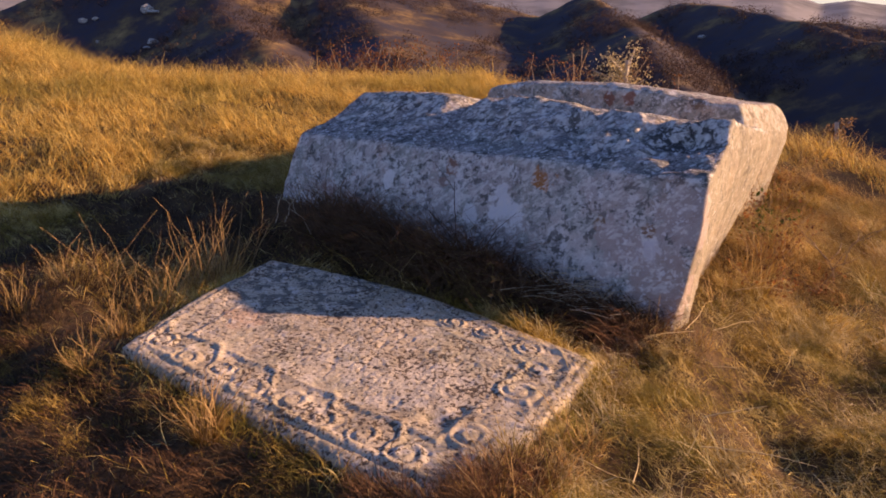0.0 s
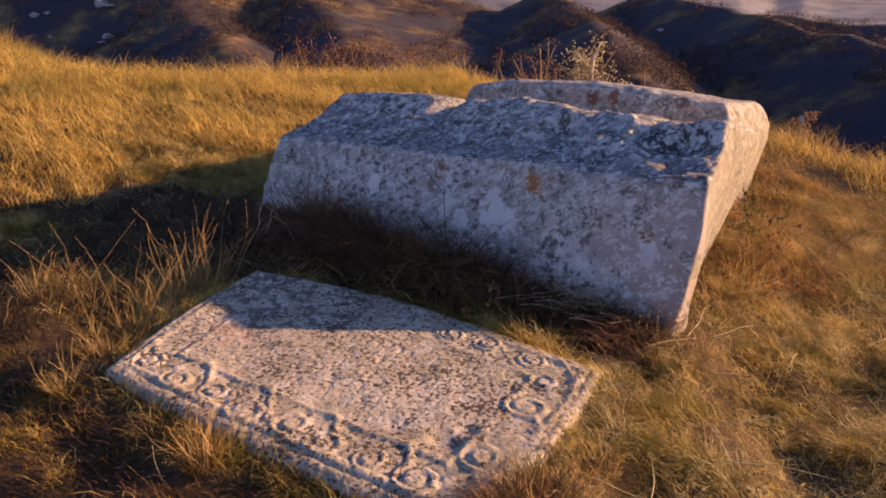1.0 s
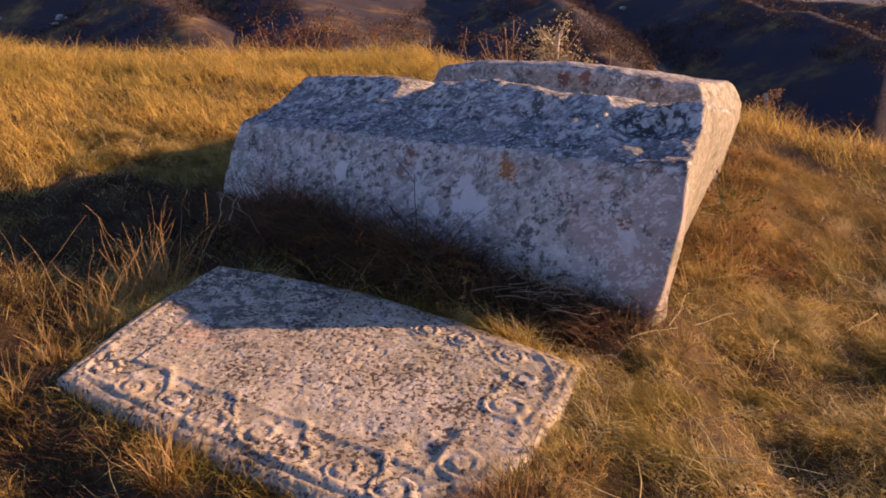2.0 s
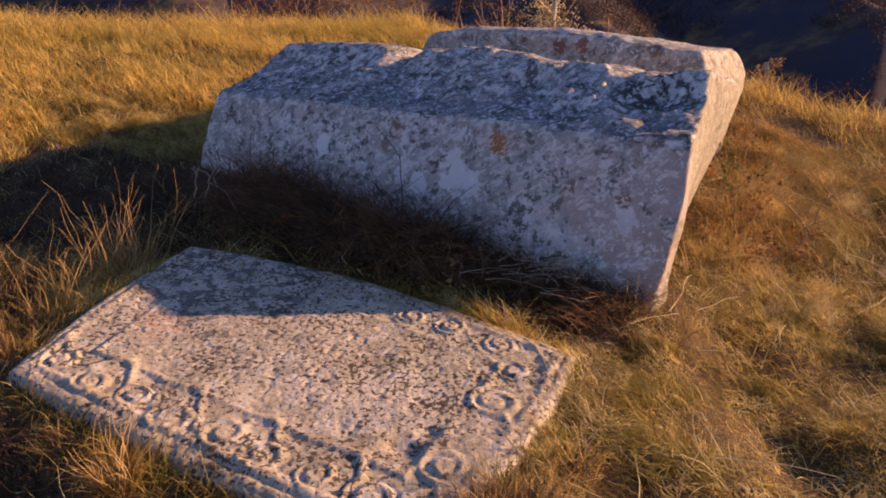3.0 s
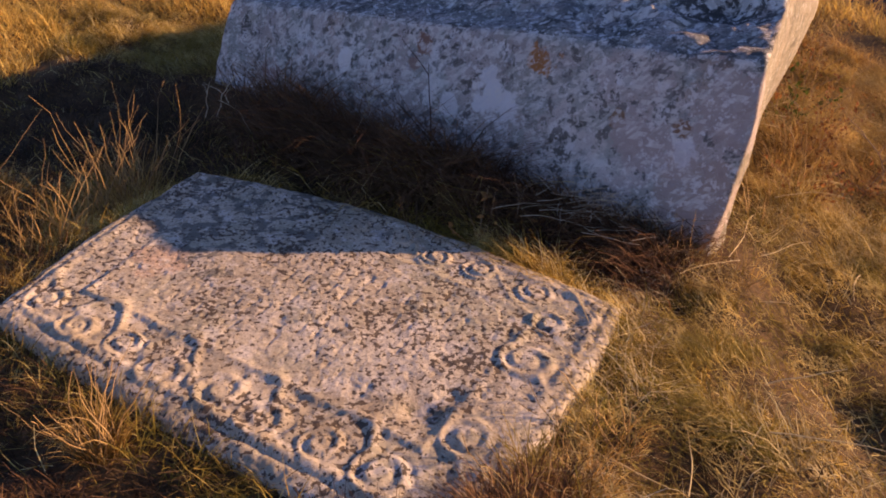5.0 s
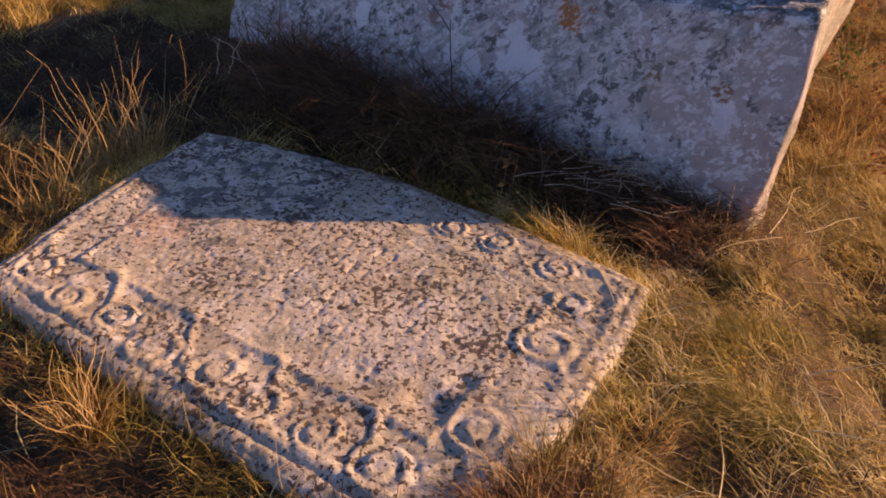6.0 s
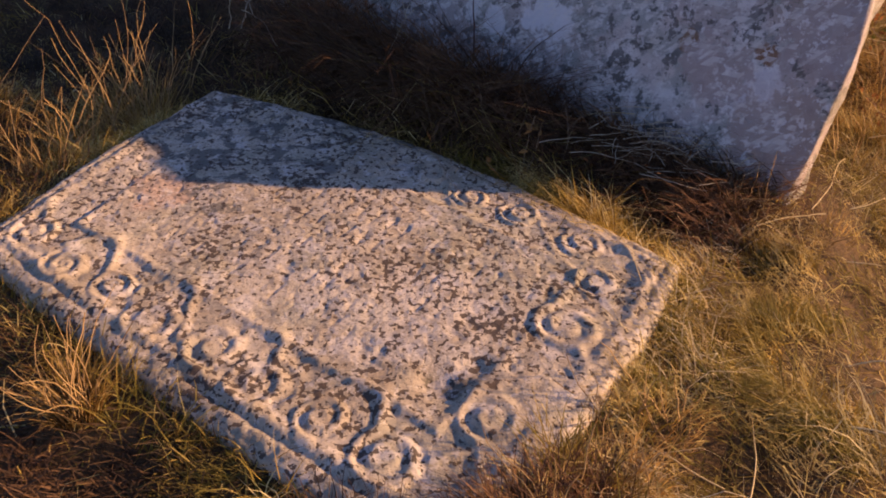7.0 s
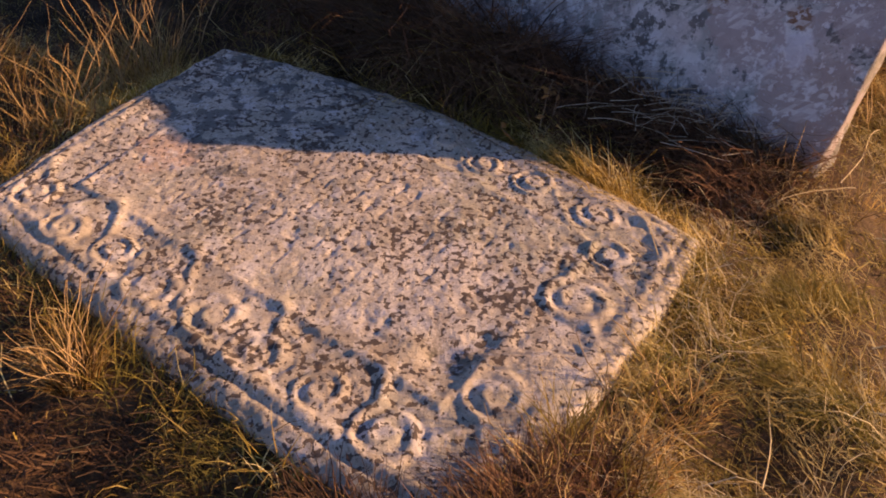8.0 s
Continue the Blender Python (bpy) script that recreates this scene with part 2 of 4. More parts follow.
# the spurs across the valley: distances, the bearing and height in degrees of each ridge at them, and how steep its shaded and its sunny side fall
SPURS = (((240, 330, 410, 490), (-6.0, -10.5, -13.2, -15.0), (-6.5, -1.6, 0.9, 6.5), 0.46, 0.4),
         ((200, 300, 400, 480), (3.5, -1.0, -4.0, -6.0), (-7.5, -2.2, 0.7, 3.6), 0.45, 0.24),
         ((235, 300, 380, 470), (19.4, 17.2, 14.5, 11.8), (-4.6, -1.5, 0.1, 1.6), 0.45, 0.6),
         ((290, 360, 430, 510), (37.0, 28.6, 23.9, 18.6), (-3.0, -0.8, 0.35, 1.2), 0.42, 0.75),
         ((300, 380, 440, 520), (43.0, 37.0, 33.0, 28.0), (-3.0, -1.2, -0.7, -0.2), 0.40, 0.7))


def spurs(r, az, x, y):
    """Height of the spurs: steeper on the side towards the sun, broad on the other."""
    wob = 0.9 * fbm(x / 90, y / 90, seed=23, octaves=2)
    out = np.full(np.shape(r), -400.0)
    for reach, bearing, height, shaded, sunny in SPURS:
        d = r * np.radians(az + wob - np.interp(r, reach, bearing))
        z = 1.24 + r * np.tan(np.radians(np.interp(r, reach, height)))
        fall = np.where(d < 0, -shaded * d, sunny * d)
        z = z - np.sqrt(fall**2 + 4.0) + 2.0
        z = z - 0.55 * np.maximum(0, reach[0] - r) - 0.45 * np.maximum(0, r - reach[-1])
        out = np.maximum(out, z)
    return out + 2.6 * fbm(x / 34, y / 34, seed=27, octaves=4)


def land(x, y):
    """Height of the ground at a place."""
    x, y = np.asarray(x, float), np.asarray(y, float)
    px, py = 40 * np.tanh(x / 40), 40 * np.tanh(y / 40)
    z = -0.056 * px + 0.07 * py - 0.155 + 0.105 * smooth(0.38, 0.08, stone_gap(x, y))
    lump = 0.05 * fbm(x * 1.9, y * 1.9, seed=3, octaves=2) + 0.075 * fbm(x * 3.1, y * 3.1, seed=143, octaves=2)
    z = z + lump * smooth(40, 15, np.hypot(x, y)) * smooth(0.02, 0.35, stone_gap(x, y))
    z = z - 0.08 * smooth(1.2, 2.2, x) * smooth(0.7, -0.6, y)
    z = z - 0.13 * smooth(-1.2, -2.2, x) * smooth(0.0, 0.6, y) * smooth(3.2, 2.2, y)
    past = np.maximum(0, y - brink(x))
    r, az = np.hypot(x, y), np.degrees(np.arctan2(x, y))
    fall = np.where(past < 4, 0.045 * past**2, 0.36 * past - 0.72)
    z = z - np.minimum(fall, 80 + 0 * fall)
    front = smooth(75, 55, np.abs(az))
    top = np.interp(az, [-60, -30, -10, 0, 5, 10, 18, 25, 32, 60], [-3, -3, -3.2, -3, -2.6, -2.2, -2.4, -2.9, -3.5, -3.6])
    rise = smooth(215, 470, r) * smooth(2200, 900, r)
    far = (470 * np.tan(np.radians(top)) + 80) * rise + 8 * fbm(x / 70, y / 110, seed=21, octaves=5) * smooth(200, 320, r) * smooth(1500, 700, r)
    peak = np.interp(az, [-60, 0, 14, 20, 25.3, 27.4, 29.2, 31, 60], [2.5, 2.3, 2.2, 2.0, 1.7, 0.85, 1.1, 0.75, 0.8])
    range_ = (3000 * np.tan(np.radians(peak)) + 78 + 18 * fbm(x / 300, y / 300, seed=31, octaves=5)) * smooth(1500, 3000, r)
    z = z + front * (far + range_)
    hills = spurs(r, az, x, y)
    return np.where((r > 150) & (np.abs(az) < 58), np.maximum(z, hills), z)


def slab_plane(x, y):
    n = TILT_N[:, 2]
    return -(n[0] * x + n[1] * y) / n[2]


def build_ground(material):
    turn = np.radians(np.concatenate([np.arange(-46, 46, 0.25), np.arange(46, 314, 3.0)]))
    reach = np.concatenate([[0.02], 0.25 * 1.036 ** np.arange(0, 190), 215 * 1.011 ** np.arange(0, 90), 600 * 1.04 ** np.arange(0, 52)])
    r, a = np.meshgrid(reach, turn, indexing="ij")
    x, y = 0.3 + r * np.sin(a), r * np.cos(a)
    verts = np.stack([x, y, land(x, y)], -1).reshape(-1, 3)
    quads = grid_quads(len(reach), len(turn), wrap=True)
    ob = new("ground", mesh_of("ground", verts, quads, material))
    return tagged(ob, "sloping meadow of dry autumn grass falling away to bare hills", "ground", kind="structure")


# ---- carved slab ----
SLAB_L, SLAB_T, SLAB_R, SLAB_B = (np.array(p) for p in ((-1.050, -0.945), (-0.625, 0.055), (0.890, -0.945), (0.198, -1.848)))
SCROLLS = ((-0.905, -0.880, 0.070, 1), (-0.772, -1.023, 0.072, -1), (-0.614, -1.100, 0.066, 1), (-0.485, -1.222, 0.082, -1),
           (-0.312, -1.315, 0.080, 1), (-0.186, -1.425, 0.086, -1), (-0.039, -1.520, 0.066, 1), (0.105, -1.625, 0.084, -1),
           (0.330, -1.520, 0.080, 1), (0.535, -1.215, 0.092, -1), (0.640, -1.030, 0.070, 1), (0.630, -0.860, 0.070, -1), (0.461, -0.715, 0.066, 1),
           (0.323, -0.635, 0.062, -1), (0.190, -0.520, 0.060, 1), (0.040, -0.420, 0.060, -1), (-0.120, -0.310, 0.060, 1), (-0.280, -0.200, 0.060, -1), (-0.500, -0.130, 0.070, 1))


def slab_xy(s, r):
    """Place on the slab: s along its length, r from the front edge to the back one."""
    s, r = np.asarray(s, float)[..., None], np.asarray(r, float)[..., None]
    flat = (SLAB_L * (1 - s) + SLAB_B * s) * (1 - r) + (SLAB_T * (1 - s) + SLAB_R * s) * r
    bow = 4 * s * (1 - s)
    flat = flat + np.array((0.55, 0.835)) * 0.115 * bow * r + np.array((-0.57, -0.82)) * 0.022 * bow * (1 - r)
    tall = 4 * r * (1 - r)
    return flat + np.array((0.79, -0.61)) * 0.055 * tall * s + np.array((-0.92, 0.40)) * 0.03 * tall * (1 - s)


def groove(d, width, depth):
    return -depth * np.exp(-(d / width) ** 2)


def slab_relief(s, r, x, y):
    front, back, left, right = r * 1.03, (1 - r) * 1.03, s * 1.68, (1 - s) * 1.68
    wob = 0.006 * fbm(x * 6, y * 6, seed=41, octaves=2)
    edge = np.minimum(np.minimum(front - 0.012, back), np.minimum(left, right)) + wob
    h = 0.016 * fbm(x * 2.2, y * 2.2, seed=51, octaves=3)
    # worn band, lower than the field, inside a raised rim
    band = smooth(0.06, 0.08, edge) * smooth(0.225, 0.195, edge)
    worn = 0.85 + 0.5 * fbm(x * 5, y * 5, seed=57, octaves=3)
    carved = worn * np.clip(smooth(0.34, 0.22, front) + 0.7 * smooth(0.30, 0.2, right) + 0.75 * smooth(0.3, 0.2, back) + 0.6 * smooth(0.3, 0.2, left), 0, 1)
    h = h - 0.005 * band * carved
    h = h + 0.0048 * np.exp(-((edge - 0.052) / 0.010) ** 2) * (0.95 + 0.08 * np.sin((s * 1.68 + r) * 170)) * carved
    h = h + 0.0042 * np.exp(-((edge - 0.215) / 0.011) ** 2) * carved
    h = h + groove(edge - 0.030, 0.006, 0.0055) * carved * smooth(-0.35, 0.2, fbm(x * 4, y * 4, seed=63, octaves=3))
    for cx, cy, rad, hand in SCROLLS:
        dx, dy = x - cx, y - cy
        rho, th = np.hypot(dx, dy), np.arctan2(dy, dx)
        inside = smooth(rad * 1.12, rad * 0.92, rho)
        bent = rho + 0.012 * fbm(x * 14, y * 14, seed=59, octaves=2)
        coil = np.cos(2 * np.pi * bent / (rad * 0.56) - hand * th - 0.9)
        h = h + worn * inside * (0.0042 * coil * smooth(rad * 0.1, rad * 0.35, rho) + 0.0055 * (1 - (rho / rad) ** 2) + 0.002)
    # the stem that swings between the scrolls
    swing = 0.171 + 0.07 * np.sin(s * 1.68 * 2 * np.pi / 0.31 + 0.7)
    stem = np.exp(-((front - swing) / 0.021) ** 2) * smooth(0.33, 0.28, front)
    swing2 = 0.14 + 0.075 * np.sin(r * 1.03 * 2 * np.pi / 0.36 + 1.9)
    stem2 = np.exp(-((right - swing2) / 0.017) ** 2) * smooth(0.3, 0.25, right)
    swing3 = 0.14 + 0.06 * np.sin(s * 1.68 * 2 * np.pi / 0.33)
    stem3 = 0.6 * np.exp(-((back - swing3) / 0.015) ** 2) * smooth(0.3, 0.25, back)
    free = 1.0
    for cx, cy, rad, hand in SCROLLS:
        free = free * smooth(rad * 0.75, rad * 1.05, np.hypot(x - cx, y - cy))
    h = h + 0.0085 * worn * np.maximum(np.maximum(stem, stem2), stem3) * free
    # rows of worn strokes cut into the field
    field = smooth(0.26, 0.31, edge)
    row = (r * 1.03 - 0.27 - 0.02 * np.sin(s * 5)) / 0.088
    along = s * 1.68 / 0.05 + hash3(np.floor(row), 0 * row, 0 * row, 5) * 0.6
    keep = hash3(np.floor(along), np.floor(row), 0 * row, 7) > 0.35
    tilt = (hash3(np.floor(along), np.floor(row), 0 * row, 9) - 0.5) * 0.5
    across = (along % 1 - 0.5 + tilt * (row % 1 - 0.5)) * 0.05
    h = h + groove(across, 0.005, 0.0035) * field * keep * smooth(0.12, 0.25, row % 1) * smooth(0.88, 0.75, row % 1) * smooth(-0.25, 0.25, fbm(x * 3, y * 3, seed=55, octaves=2))
    # pits and scars
    pits = fbm(x * 26, y * 26, seed=61, octaves=4, gain=0.6)
    h = h - 0.0028 * smooth(0.12, 0.5, pits) + 0.0022 * fbm(x * 60, y * 60, seed=71, octaves=3, gain=0.6)
    for cx, cy, rad, deep in ((0.215, -1.405, 0.055, 0.022), (0.30, -1.36, 0.04, 0.014)):
        h = h - deep * np.exp(-((x - cx) ** 2 + (y - cy) ** 2) / rad**2)
    # rounded, chipped margin
    h = h - 0.006 * smooth(0.07, 0.0, front)
    chip = np.minimum(np.minimum(front, back), np.minimum(left, right)) + 0.012 * fbm(x * 9, y * 9, seed=81, octaves=3)
    return h - 0.012 * np.exp(-np.maximum(chip, 0) / 0.012)


def build_slab(material):
    cols, rows = 310, 210
    s, r = np.meshgrid(np.linspace(0, 1, cols), np.linspace(0, 1, rows), indexing="ij")
    xy = slab_xy(s, r)
    x, y = xy[..., 0], xy[..., 1]
    top = np.stack([x, y, slab_relief(s, r, x, y)], -1)
    verts, quads = [top.reshape(-1, 3)], [grid_quads(cols, rows)[:, ::-1]]
    idx = np.arange(cols * rows).reshape(cols, rows)
    ring = np.concatenate([idx[:-1, 0], idx[-1, :-1], idx[:0:-1, -1], idx[0, :0:-1]])
    rim = verts[0][ring]
    mid = rim.mean(0)
    last, count = ring, len(ring)
    for depth in (0.012, 0.03, 0.055, 0.085, 0.13, 0.2, 0.3):
        out = (rim - mid) * (1, 1, 0)
        out = out / np.linalg.norm(out, axis=1, keepdims=True)
        push = 0.012 * (1 - math.exp(-depth / 0.035)) + 0.08 * depth + 0.010 * fbm(rim[:, 0] * 6, rim[:, 1] * 6, depth * 14, seed=91, octaves=4)
        level = rim + out * push[:, None] - (0, 0, depth)
        start = sum(len(v) for v in verts)
        now = np.arange(start, start + count)
        verts.append(level)
        quads.append(np.stack([last, np.roll(last, -1), np.roll(now, -1), now], -1)[:, ::-1])
        last = now
    places, faces = np.concatenate(verts), np.concatenate(quads)
    whole = mesh_of("stone", places, faces, material)
    normals = np.empty(len(places) * 3, np.float32)
    whole.vertices.foreach_get("normal", normals)
    normals = normals.reshape(-1, 3)
    bpy.data.meshes.remove(whole)
    mid = places[faces].mean(1)
    # which carved part each face belongs to: the body, the rim, the panel, or one of the scrolls
    kind = np.zeros(len(faces), int)
    count_top = (cols - 1) * (rows - 1)
    sm, rm = np.meshgrid((np.arange(cols - 1) + 0.5) / (cols - 1), (np.arange(rows - 1) + 0.5) / (rows - 1), indexing="ij")
    rim_gap = np.minimum(np.minimum(rm, 1 - rm) * 1.03, np.minimum(sm, 1 - sm) * 1.68).ravel()
    rim_gap = np.minimum(rim_gap, rm.ravel() * 1.03 - 0.012)
    kind[:count_top][rim_gap < 0.07] = 1
    kind[:count_top][rim_gap > 0.225] = 2
    for k, (cx, cy, rad, hand) in enumerate(SCROLLS):
        kind[:count_top][np.hypot(mid[:count_top, 0] - cx, mid[:count_top, 1] - cy) < rad * 1.05] = 3 + k
    stone = new("carved_tombstone")
    stone.matrix_world = TILT.to_4x4()
    for k in range(3 + len(SCROLLS)):
        mine = faces[kind == k]
        used, back = np.unique(mine, return_inverse=True)
        name = ("body", "rim", "panel")[k] if k < 3 else "scroll"
        data = mesh_of(name, places[used], back.reshape(mine.shape), material)
        data.normals_split_custom_set_from_vertices(normals[used])
        part(name, data, stone, {1: "narrow rope-like raised rim", 2: "flat panel with worn rows of strokes", 3: "carved spiral scroll"}.get(min(k, 3), ""))
    return tagged(stone, "flat pale limestone slab carved with spiral border, lying in grass", "tombstone", group="medieval tombstones")


# ---- tomb blocks ----
ALONG, OUT = np.array((0.759, -0.651)), np.array((-0.651, -0.759))    # along the front face, and out of it


def block_mesh(name, section, ends, crest, material, seed, rough_roof, length_cuts, crag=1.0, dents=()):
    """A long stone: section is its outline (n, z) from the front foot over the top to the back foot; ends gives the two ends' u at depth n and height z;
    crest raises the top along u."""
    pts = np.array(section, float)
    for _ in range(2):
        cut = [pts[0]]
        for a, b in zip(pts[:-1], pts[1:]):
            cut += [a * 0.94 + b * 0.06, a * 0.06 + b * 0.94]
        pts = np.array(cut + [pts[-1]])
    d = np.concatenate([[0], np.cumsum(np.linalg.norm(np.diff(pts, axis=0), axis=1))])
    loops = int(d[-1] / 0.017)
    at = np.linspace(0, d[-1], loops)
    prof = np.stack([np.interp(at, d, pts[:, 0]), np.interp(at, d, pts[:, 1])], -1)
    low, high = prof[:, 1].min(), prof[:, 1].max()
    mid = np.array([prof[:, 0].mean(), low])
    steps = np.concatenate([-1 - np.linspace(1, 0, 27)[:-1], np.linspace(-1, 1, length_cuts), 1 + np.linspace(0, 1, 27)[1:]])
    rings = []
    for k in steps:
        if abs(k) <= 1:
            scale, bulge = 1.0, 0.0
        else:
            scale, bulge = 1 - (abs(k) - 1), 0.02 * (1 - (1 - (abs(k) - 1)) ** 3)
        edge_in = 0.015 * max(0.0, (abs(k) - 0.985) / 0.015) ** 2 if abs(k) <= 1 else 0.015
        p = mid + (prof - mid) * scale
        n, z = p[:, 0], p[:, 1]
        left, right = ends(n, z)
        c = max(-1.0, min(1.0, k))
        u = left + (right - left) * (c + 1) / 2 + np.sign(k) * bulge
        lift = crest(u) * smooth(0.86, 1.0, (z - low) / (high - low))
        n = n + (mid[0] - n) * edge_in
        z = z + lift - edge_in * smooth(0.3, 0.8, z) * 0.6
        rings.append(np.stack([u, n, z], -1))
    grid = np.array(rings)
    u, n, z = grid[..., 0], grid[..., 1], grid[..., 2]
    # weathering, pushed out along the faces
    gu = np.gradient(grid, axis=0)
    gv = np.gradient(grid, axis=1)
    nor = np.cross(gu, gv)
    nor /= np.linalg.norm(nor, axis=-1, keepdims=True) + 1e-9
    centre = np.array((u.mean(), mid[0], 0.1))
    if ((grid - centre) * nor).sum() < 0:
        nor = -nor
    roof = smooth(rough_roof[0], rough_roof[1], z) * smooth(0.2, 0.6, nor[..., 2]) * (0.12 + 0.88 * smooth(-0.45, -0.2, n - mid[0] - 0.43))
    push = 0.022 * fbm(u * 1.7, n * 1.7, z * 1.7, seed, 3) + 0.010 * fbm(u * 7, n * 7, z * 7, seed + 1, 4)
    push = push + 0.006 * fbm(u * 26, n * 26, z * 26, seed + 2, 3, 0.6)
    crags = 1 - np.abs(fbm(u * 4.2, n * 4.2, z * 4.2, seed + 3, 4, 0.55)) * 2.4
    lumps = np.abs(fbm(u * 5.5, n * 5.5, z * 5.5, seed + 6, 3, 0.5)) * smooth(-0.5, 0.5, u)
    push = push + crag * roof * (0.020 * (crags - 0.5) + 0.07 * (lumps - 0.2) + 0.018 * fbm(u * 16, n * 16, z * 16, seed + 4, 4, 0.65))
    for cu, cn, ru, rn, deep in dents:
        push = push - deep * np.exp(-(((u - cu) / ru) ** 2 + ((n - cn) / rn) ** 2)) * smooth(0.2, 0.5, nor[..., 2])
    end_face = smooth(0.4, 0.8, np.abs(nor[..., 0]))
    push = push * (1 - 0.7 * end_face) + end_face * 0.010 * fbm(u * 5, n * 16, z * 5, seed + 5, 4, 0.65)
    grid = grid + nor * push[..., None]
    flat = grid.reshape(-1, 3)
    xy = flat[:, :1] * ALONG + flat[:, 1:2] * OUT
    verts = np.concatenate([xy, flat[:, 2:]], 1)
    return mesh_of(name, verts, grid_quads(len(steps), loops), material)


def build_front_block(material):
    section = [(-0.40, -0.5), (-0.44, -0.15), (-0.53, 0.25), (-0.62, 0.535), (-0.80, 0.585), (-0.99, 0.665), (-1.15, 0.745), (-1.45, 0.70), (-1.92, 0.60), (-2.0, 0.48), (-2.02, -0.5)]

    def ends(n, z):
        left = -1.50 + 0.13 * np.clip((z + 0.1) / 0.6, 0, 1.2) + 0.10 * np.clip((z - 0.5) / 0.3, 0, 1)
        high = np.clip((z + 0.1) / 0.65, 0, 1)
        right = 1.385 + 0.05 * high + 0.018 * np.sin(np.pi * high) - (0.30 - 0.14 * high) * np.clip(-0.60 - n, 0, 0.62) - (0.14 - 0.11 * high) * np.clip(-1.22 - n, 0, 2)
        return left, right

    def crest(u):
        return np.interp(u, [-1.6, -1.29, -0.96, -0.66, -0.47, -0.38, -0.2, 0.0, 0.21, 0.40, 0.52, 0.6, 0.79, 0.88, 0.96, 1.08, 1.3],
                         [-0.05, 0.03, 0.055, 0.05, 0.035, -0.01, 0.04, 0.065, 0.06, 0.045, 0.012, 0.012, 0.015, 0.0, -0.03, -0.02, -0.015])

    ob = new("tomb_block", block_mesh("tomb_block", section, ends, crest, material, 101, (0.50, 0.6), 190, dents=((1.16, -0.98, 0.15, 0.11, 0.06), (0.83, -0.80, 0.09, 0.08, 0.03), (0.55, -0.95, 0.06, 0.14, 0.03), (-0.36, -1.10, 0.07, 0.12, 0.035))))
    return tagged(ob, "massive weathered grey limestone tomb block with broken lichen-covered top", "tombstone", group="medieval tombstones")


def build_rear_block(material):
    section = [(-2.40, -0.5), (-2.42, 0.3), (-2.45, 0.735), (-2.56, 0.755), (-3.2, 0.68), (-3.40, 0.52), (-3.42, -0.5)]

    def ends(n, z):
        return -1.36 + 0.30 * np.clip((z - 0.1) / 0.7, 0, 1), 0.93 + 0.10 * np.clip((z + 0.05) / 0.4, 0, 1) - 0.09 * np.clip((z - 0.45) / 0.35, 0, 1) + 0 * n

    def crest(u):
        return np.interp(u, [-1.3, -1.0, -0.7, -0.3, 0.1, 0.44, 0.77, 1.0, 1.2], [-0.06, 0.0, 0.035, 0.035, 0.025, 0.0, -0.045, -0.06, -0.14])

    ob = new("tomb_block", block_mesh("tomb_block", section, ends, crest, material, 202, (0.6, 0.75), 130, crag=0.25))
    return tagged(ob, "second smoother pale limestone block standing behind the broken one", "tombstone", group="medieval tombstones")


# ---- grass ----
def in_stones(x, y, margin=0.0):
    """Inside the slab or one of the blocks, seen from above."""
    x, y = np.asarray(x), np.asarray(y)
    u, n = x * ALONG[0] + y * ALONG[1], x * OUT[0] + y * OUT[1]
    hit = (u > -1.42 - margin) & (u < 1.36 - 0.22 * (-0.6 - n) + margin) & (n < -0.50 + margin) & (n > -1.98 - margin)
    hit |= (u > -1.25 - margin) & (u < 1.05 + margin) & (n < -2.45 + margin) & (n > -3.4 - margin)
    corners = np.array([slab_xy(a, b) for a, b in ((0, 0), (0.5, 0), (1, 0), (1, 0.5), (1, 1), (0.5, 1), (0, 1), (0, 0.5))])
    inside = np.ones(np.shape(x), bool)
    for a, b in zip(corners, np.roll(corners, -1, axis=0)):
        e = (b - a) / np.linalg.norm(b - a)
        inside &= e[0] * (y - a[1]) - e[1] * (x - a[0]) > -margin
    return hit | inside


def blades(x, y, z, heading, length, lean, width, cuts, rng, droop=1.2, curl=1.3):
    """Curved strips: heading and lean in radians, widths in metres."""
    count = len(x)
    t = np.linspace(0, 1, cuts + 1)
    bend = lean[:, None] + droop * t[None, :] * (0.4 + 0.9 * rng.random((count, 1)))
    step = length[:, None] / cuts
    out = np.concatenate([np.zeros((count, 1)), np.cumsum(np.sin(bend[:, 1:]) * step, 1)], 1)
    up = np.concatenate([np.zeros((count, 1)), np.cumsum(np.cos(bend[:, 1:]) * step, 1)], 1)
    twist = (rng.random((count, 1)) - 0.5) * curl if np.isscalar(curl) else curl[:, None]
    hx, hy = np.cos(heading[:, None] + twist * t), np.sin(heading[:, None] + twist * t)
    px, py, pz = x[:, None] + hx * out, y[:, None] + hy * out, z[:, None] + up
    half = width[:, None] * 0.5 * (1.0 - 0.85 * t[None, :] ** 1.5)
    side = heading[:, None] + math.pi / 2 + (rng.random((count, 1)) - 0.5) * 1.5
    sx, sy = np.cos(side) * half, np.sin(side) * half
    a = np.stack([px - sx, py - sy, pz], -1)
    b = np.stack([px + sx, py + sy, pz], -1)
    verts = np.stack([a, b], 2).reshape(-1, 3)
    base = (np.arange(count) * (cuts + 1) * 2)[:, None] + (np.arange(cuts) * 2)[None, :]
    quads = np.stack([base, base + 1, base + 3, base + 2], -1).reshape(-1, 4)
    return verts, quads


def flow(x, y):
    """The way in which the grass has been laid by wind."""
    return 2.6 + 2.2 * fbm(x * 0.9, y * 0.9, seed=131, octaves=3)


